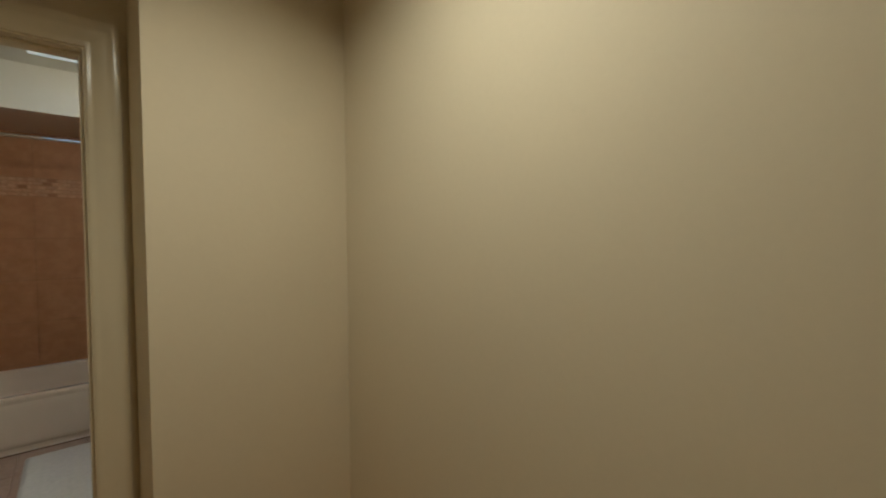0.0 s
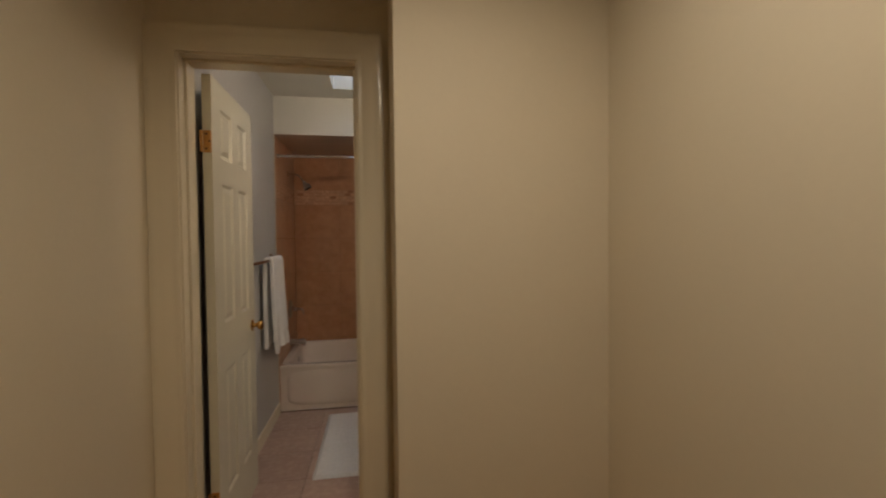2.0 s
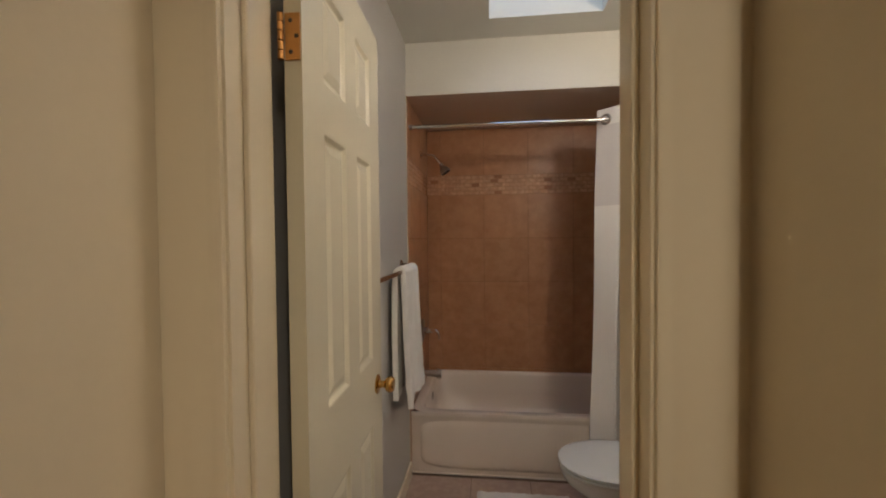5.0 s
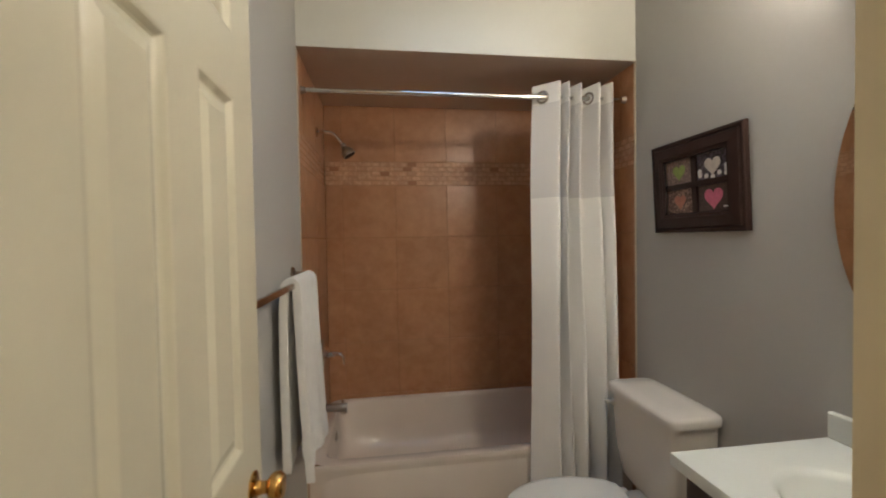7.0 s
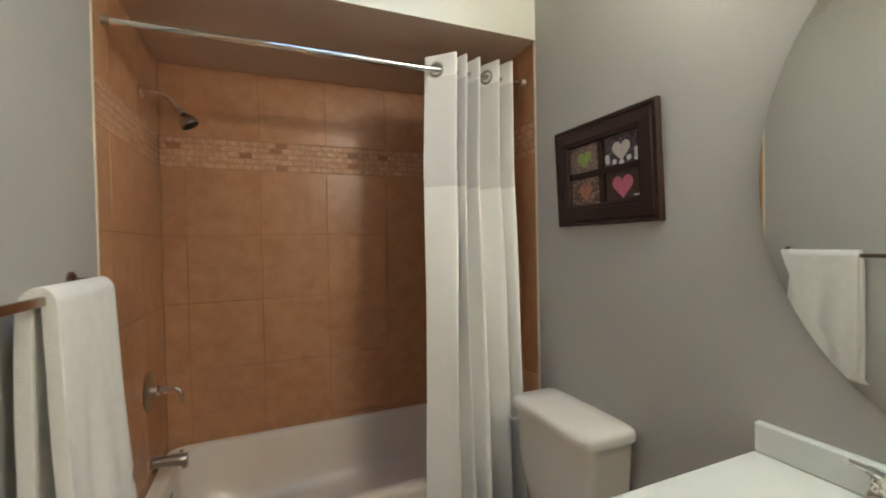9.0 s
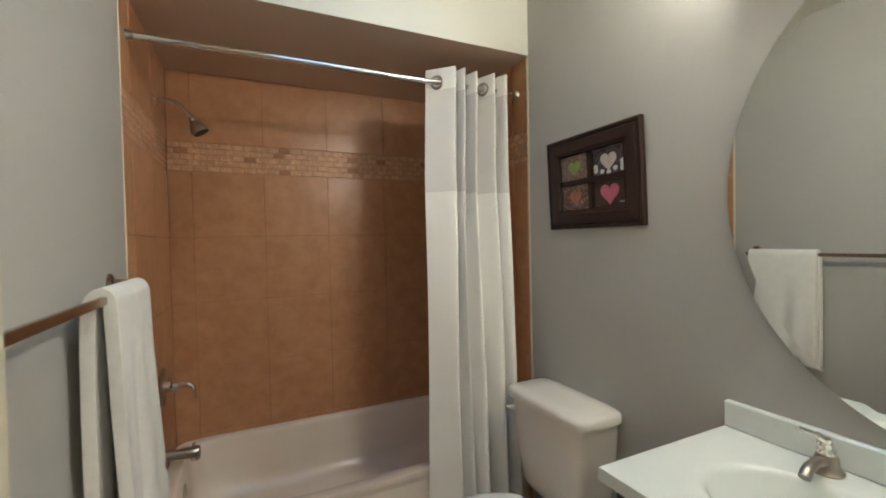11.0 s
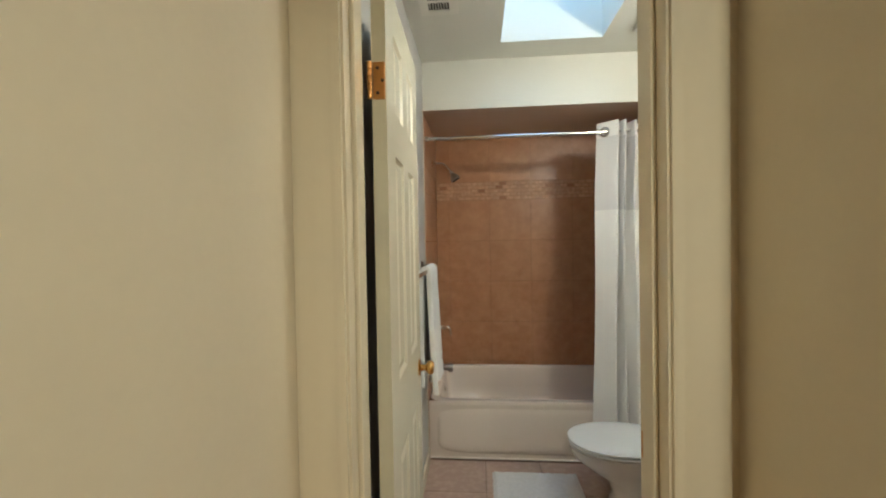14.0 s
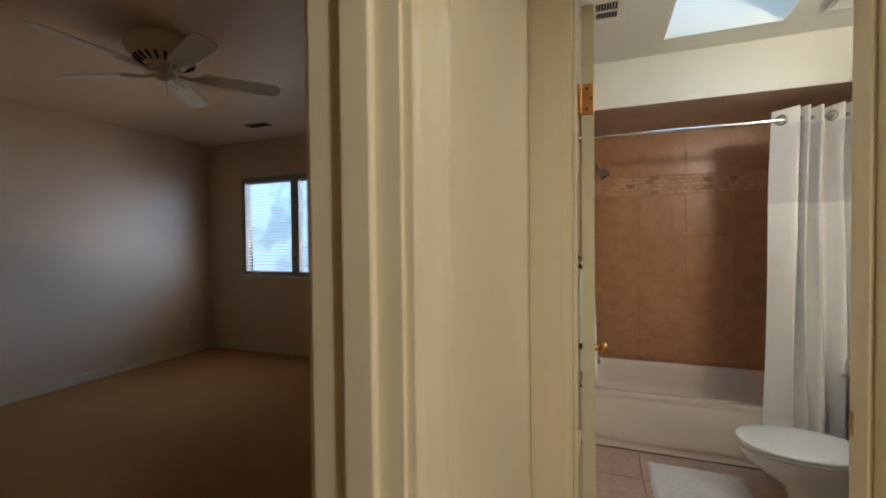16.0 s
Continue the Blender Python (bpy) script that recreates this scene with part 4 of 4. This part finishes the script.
for x0, x1 in ((W[0] + 0.045, -4.112), (-3.998, W[1] - 0.045)):
    p = part("pane", boxes((x0, x1, 4.812, 4.816, W[2] + 0.045, W[3] - 0.045)), M_GLASS, wi)
    p.visible_shadow = False
    part("latch", boxes((-4.07, -4.03, 4.725, 4.742, 1.86, 1.92), bev=0.003) if x0 < -4.2 else boxes((-4.07, -4.03, 4.725, 4.742, 1.20, 1.26), bev=0.003), M_NICKEL, wi)
part("crank", boxes((-4.72, -4.56, 4.700, 4.742, W[2] + 0.006, W[2] + 0.024), bev=0.004), M_NICKEL, wi)
bl = thing("window_blind", (-4.05, 4.78, 2.1), "white horizontal blinds with open slats in the bedroom window", "blind")
slat = None
for x0, x1 in ((W[0] + 0.05, -4.118), (-3.992, W[1] - 0.05)):
    part("head_rail", boxes((x0, x1, 4.762, 4.792, W[3] - 0.075, W[3] - 0.047), bev=0.002), M_VINYL, bl)
    for i in range(30):
        z = W[2] + 0.055 + i * (W[3] - W[2] - 0.14) / 29
        bm = bmesh.new()
        loft(bm, [[(x, 4.760, z - 0.005), (x, 4.777, z + 0.002), (x, 4.794, z + 0.005), (x, 4.794, z + 0.0073), (x, 4.777, z + 0.0043), (x, 4.760, z - 0.0027)] for x in (x0, x1)])
        part("slat", bm, M_VINYL, bl)

FX, FY2 = -3.20, 2.56
fan = thing("ceiling_fan", (FX, FY2, HR), "white five-blade ceiling fan mounted close to the ceiling", "ceiling fan")
bm = bmesh.new()
lathe(bm, (FX, FY2, HR), (0, 0, -1), ((0, 0.205), (0.008, 0.212), (0.040, 0.218), (0.075, 0.208), (0.100, 0.180), (0.140, 0.110), (0.150, 0.100)), 40)
part("motor_housing", bm, M_FAN, fan, smooth=40)
for i in range(20):
    an = 2 * math.pi * i / 20
    c, s = math.cos(an), math.sin(an)
    bm = bmesh.new()
    p0, p1 = Vector((FX + c * 0.115, FY2 + s * 0.115, HR - 0.140)), Vector((FX + c * 0.165, FY2 + s * 0.165, HR - 0.112))
    tube(bm, (p0, p1), [0.006, 0.009], 6)
    part("cooling_slot", bm, M_DARK, fan, "dark cooling slot")
bm = bmesh.new()
lathe(bm, (FX, FY2, HR - 0.150), (0, 0, -1), ((0, 0.085), (0.012, 0.088), (0.030, 0.080), (0.040, 0.055), (0.075, 0.050), (0.088, 0.036), (0.092, 0.0)), 28)
part("switch_cup", bm, M_FAN, fan, smooth=40)
part("pull_chain", tube(bmesh.new(), ((FX + 0.04, FY2 - 0.02, HR - 0.225), (FX + 0.04, FY2 - 0.02, HR - 0.36)), 0.003, 6), M_FAN, fan)
FAN_TURN = 52
for i in range(5):
    an = radians(FAN_TURN + 72 * i)
    R = Matrix.Translation((FX, FY2, HR - 0.190)) @ Matrix.Rotation(an, 4, "Z") @ Matrix.Rotation(radians(-13), 4, "X")
    bm = bmesh.new()
    out = [(0.20, 0.052), (0.26, 0.060), (0.45, 0.067), (0.60, 0.070), (0.655, 0.062), (0.678, 0.036), (0.683, 0.0)]
    lp = [(x, y) for x, y in out] + [(x, -y) for x, y in out[::-1][1:]]
    loft(bm, [[R @ Vector((x, y, 0.0)) for x, y in lp], [R @ Vector((x, y, 0.006)) for x, y in lp]])
    bld = part("blade", bm, M_FAN, fan)
    bm = bmesh.new()
    tube(bm, [R @ Vector(q) for q in ((0.07, 0, -0.004), (0.13, 0, -0.012), (0.19, 0.020, -0.006), (0.28, 0.028, -0.004))], [0.010, 0.012, 0.009, 0.006], 8)
    tube(bm, [R @ Vector(q) for q in ((0.13, 0, -0.012), (0.19, -0.020, -0.006), (0.28, -0.028, -0.004))], [0.010, 0.009, 0.006], 8)
    part("blade_iron", bm, M_FAN, bld, smooth=50)
bv = thing("bedroom_vent", (-4.05, 4.19, HR), "ceiling air vent in the bedroom", "air vent")
part("frame", boxes((-4.21, -3.89, 4.12, 4.26, HR - 0.008, HR - 0.0005), bev=0.002), M_FAN, bv)
for i in range(6):
    part("slat", boxes((-4.19, -3.91, 4.136 + i * 0.019, 4.146 + i * 0.019, HR - 0.012, HR - 0.0082)), M_DARK, bv)
ou = thing("wall_outlet", (-5.4, 4.35, 0.36), "pale wall outlet near the bedroom corner", "outlet")
part("plate", boxes((-5.4, -5.395, 4.315, 4.385, 0.30, 0.415), bev=0.002), M_VINYL, ou)
part("socket", boxes((-5.395, -5.393, 4.335, 4.365, 0.325, 0.350), (-5.395, -5.393, 4.335, 4.365, 0.365, 0.390)), M_WHITEP, ou)

# distance outside the bedroom window
bd = boxes((-12, 4, 12.0, 12.05, -1, 7))
MB = bpy.data.materials.new("bright_distance")
MB.use_nodes = True
nt = MB.node_tree
b = nt.nodes["Principled BSDF"]
tcn = nt.nodes.new("ShaderNodeNewGeometry")
nz = nt.nodes.new("ShaderNodeTexNoise")
nz.inputs["Scale"].default_value = 1.3
nz.inputs["Detail"].default_value = 8
cr = nt.nodes.new("ShaderNodeValToRGB")
cr.color_ramp.elements[0].position, cr.color_ramp.elements[1].position = 0.40, 0.56
cr.color_ramp.elements[0].color, cr.color_ramp.elements[1].color = (0.26, 0.50, 0.66, 1), (0.48, 0.80, 1.0, 1)
nt.links.new(tcn.outputs["Position"], nz.inputs["Vector"])
nt.links.new(nz.outputs["Fac"], cr.inputs["Fac"])
nt.links.new(cr.outputs["Color"], b.inputs["Emission Color"])
nt.links.new(cr.outputs["Color"], b.inputs["Base Color"])
b.inputs["Emission Strength"].default_value = 1.1
solid("backdrop", bd, MB, "hazy bright trees and sky beyond the window", "backdrop", "structure")
gr = boxes((-60, 60, -60, 60, -0.35, -0.3))
solid("ground", gr, material("lawn", (0.06, 0.09, 0.03), 0.9, vary=0.3, scale=1), "grass ground outside", "ground", "structure")

# ---- tiles ----
TILES = {}


def tile(parent, name, mat, centre, size, axis, depth=0.010, bev=0.0014):
    """One chamfered tile; axis is the side that it faces (0 x, 1 y, 2 z), size the two extents across it."""
    key = (mat.name, round(size[0], 3), round(size[1], 3), axis, depth)
    if key not in TILES:
        bm = bmesh.new()
        loops = []
        for ins, out in ((0, 0.0), (0, depth - bev), (bev, depth)):
            hw, hh = size[0] / 2 - ins, size[1] / 2 - ins
            pts = []
            for u, v in ((-hw, -hh), (hw, -hh), (hw, hh), (-hw, hh)):
                q = [0, 0, 0]
                oth = [i for i in range(3) if i != axis[0]]
                q[oth[0]], q[oth[1]], q[axis[0]] = u, v, out * axis[1]
                pts.append(q)
            loops.append(pts)
        loft(bm, loops, False, True)
        bmesh.ops.recalc_face_normals(bm, faces=bm.faces)
        me = bpy.data.meshes.new(name)
        bm.to_mesh(me)
        bm.free()
        me.materials.append(mat)
        TILES[key] = me
    ob = new(name, TILES[key])
    ob.parent = parent
    ob.location = centre
    return ob


G = 0.003
zrows = [(0.406, 0.731), (0.731, 1.056), (1.056, 1.381), (1.381, 1.706), (1.849, SZ)]
zrows.insert(0, (0.36, 0.406))
xc = [BL, -0.669, -0.344, -0.019, 0.306, 0.631, BR]
north, west, east = bpy.data.objects["wall_bathroom_north"], bpy.data.objects["wall_bathroom_west"], bpy.data.objects["wall_bathroom_east"]
for z0, z1 in zrows:
    for x0, x1 in zip(xc, xc[1:]):
        j = (random.random() - 0.5) * 0.0008
        tile(north, "tile", M_TILE, ((x0 + x1) / 2, TY + 0.010 + j, (z0 + z1) / 2), (x1 - x0 - G, z1 - z0 - G), (1, -1))
yc = [AY + 0.018, 3.702, 4.027, TY]
for par, x, s in ((west, BL - 0.010, 1), (east, BR + 0.010, -1)):
    for z0, z1 in [(0.0, 0.36)] + zrows:
        for y0, y1 in zip(yc, yc[1:-1] + [TY + 0.004]):
            if z1 <= 0.365 and y0 > 3.65:
                continue
            tile(par, "tile", M_TILE, (x, (y0 + y1) / 2, (z0 + z1) / 2), (y1 - y0 - G, z1 - z0 - G), (0, s))
for par, bm in ((north, boxes((BL, BR, TY + 0.0035, TY + 0.0101, 0.36, SZ))), (west, boxes((BL - 0.0101, BL - 0.0035, AY + 0.019, TY, 0.01, SZ))), (east, boxes((BR + 0.0035, BR + 0.0101, AY + 0.019, TY, 0.01, SZ)))):
    part("grout", bm, M_GROUT, par)
# brick mosaic band
for par, bm in ((north, boxes((BL, BR, TY + 0.0025, TY + 0.0099, 1.707, 1.848))), (west, boxes((BL - 0.0099, BL - 0.0025, AY + 0.019, TY - 0.001, 1.707, 1.848))), (east, boxes((BR + 0.0025, BR + 0.0099, AY + 0.019, TY - 0.001, 1.707, 1.848)))):
    part("band_grout", bm, M_BANDGROUT, par)
rh = (1.849 - 1.706) / 5
for r in range(5):
    z = 1.706 + rh * (r + 0.5)
    x = BL - (r % 2) * 0.028
    while x < BR - 0.004:
        x0, x1 = max(x, BL), min(x + 0.056, BR)
        if x1 - x0 > 0.008:
            tile(north, "mosaic_brick", M_STONE_DARK if random.random() < 0.06 else M_STONE, ((x0 + x1) / 2, TY + 0.010, z), (round(x1 - x0 - 0.003, 4), rh - 0.003), (1, -1), 0.008 + random.choice((0.0, 0.001, 0.002, 0.003)), 0.0018)
        x += 0.056
    for par, xx, s in ((west, BL - 0.010, 1), (east, BR + 0.010, -1)):
        y = AY + 0.018 - (r % 2) * 0.028
        while y < TY - 0.004:
            y0, y1 = max(y, AY + 0.018), min(y + 0.056, TY - 0.002)
            if y1 - y0 > 0.008:
                tile(par, "mosaic_brick", M_STONE, (xx, (y0 + y1) / 2, z), (round(y1 - y0 - 0.003, 4), rh - 0.003), (0, s), 0.008 + random.choice((0.0, 0.001, 0.002)), 0.0018)
            y += 0.056
for nm, x0, x1 in (("edge_trim_west", BL - 0.010, BL + 0.002), ("edge_trim_east", BR - 0.002, BR + 0.010)):
    bm = boxes((x0, x1, AY - 0.001, AY + 0.016, 0.0, SZ), bev=0.004)
    solid(nm, bm, M_TRIM, "pale edge strip where tile meets painted wall", "trim", "structure")

# bathroom floor tiles
fl = solid("floor_bathroom", boxes((LX - 0.05, 0.9, DW0 + 0.07, 4.5, -0.08, -0.005), (0.16, 0.9, 1.55, DW0 + 0.07, -0.08, -0.005)), M_FGROUT, "beige ceramic tile floor of the bathroom", "floor", "structure")
xs = [BL, -0.745 + 0.33, -0.745 + 0.66, -0.745 + 0.99, -0.745 + 1.32, BR]
ys = [DW0 + 0.07, 2.27, 2.60, 2.93, 3.26, 3.59]
for y0, y1 in zip(ys, ys[1:]):
    for x0, x1 in zip(xs, xs[1:]):
        if x1 - x0 > 0.02 and not (x0 > 0.45):
            tile(fl, "tile", M_FLOOR, ((x0 + x1) / 2, (y0 + y1) / 2, -0.008), (x1 - x0 - G, y1 - y0 - G), (2, 1), 0.0085, 0.002)
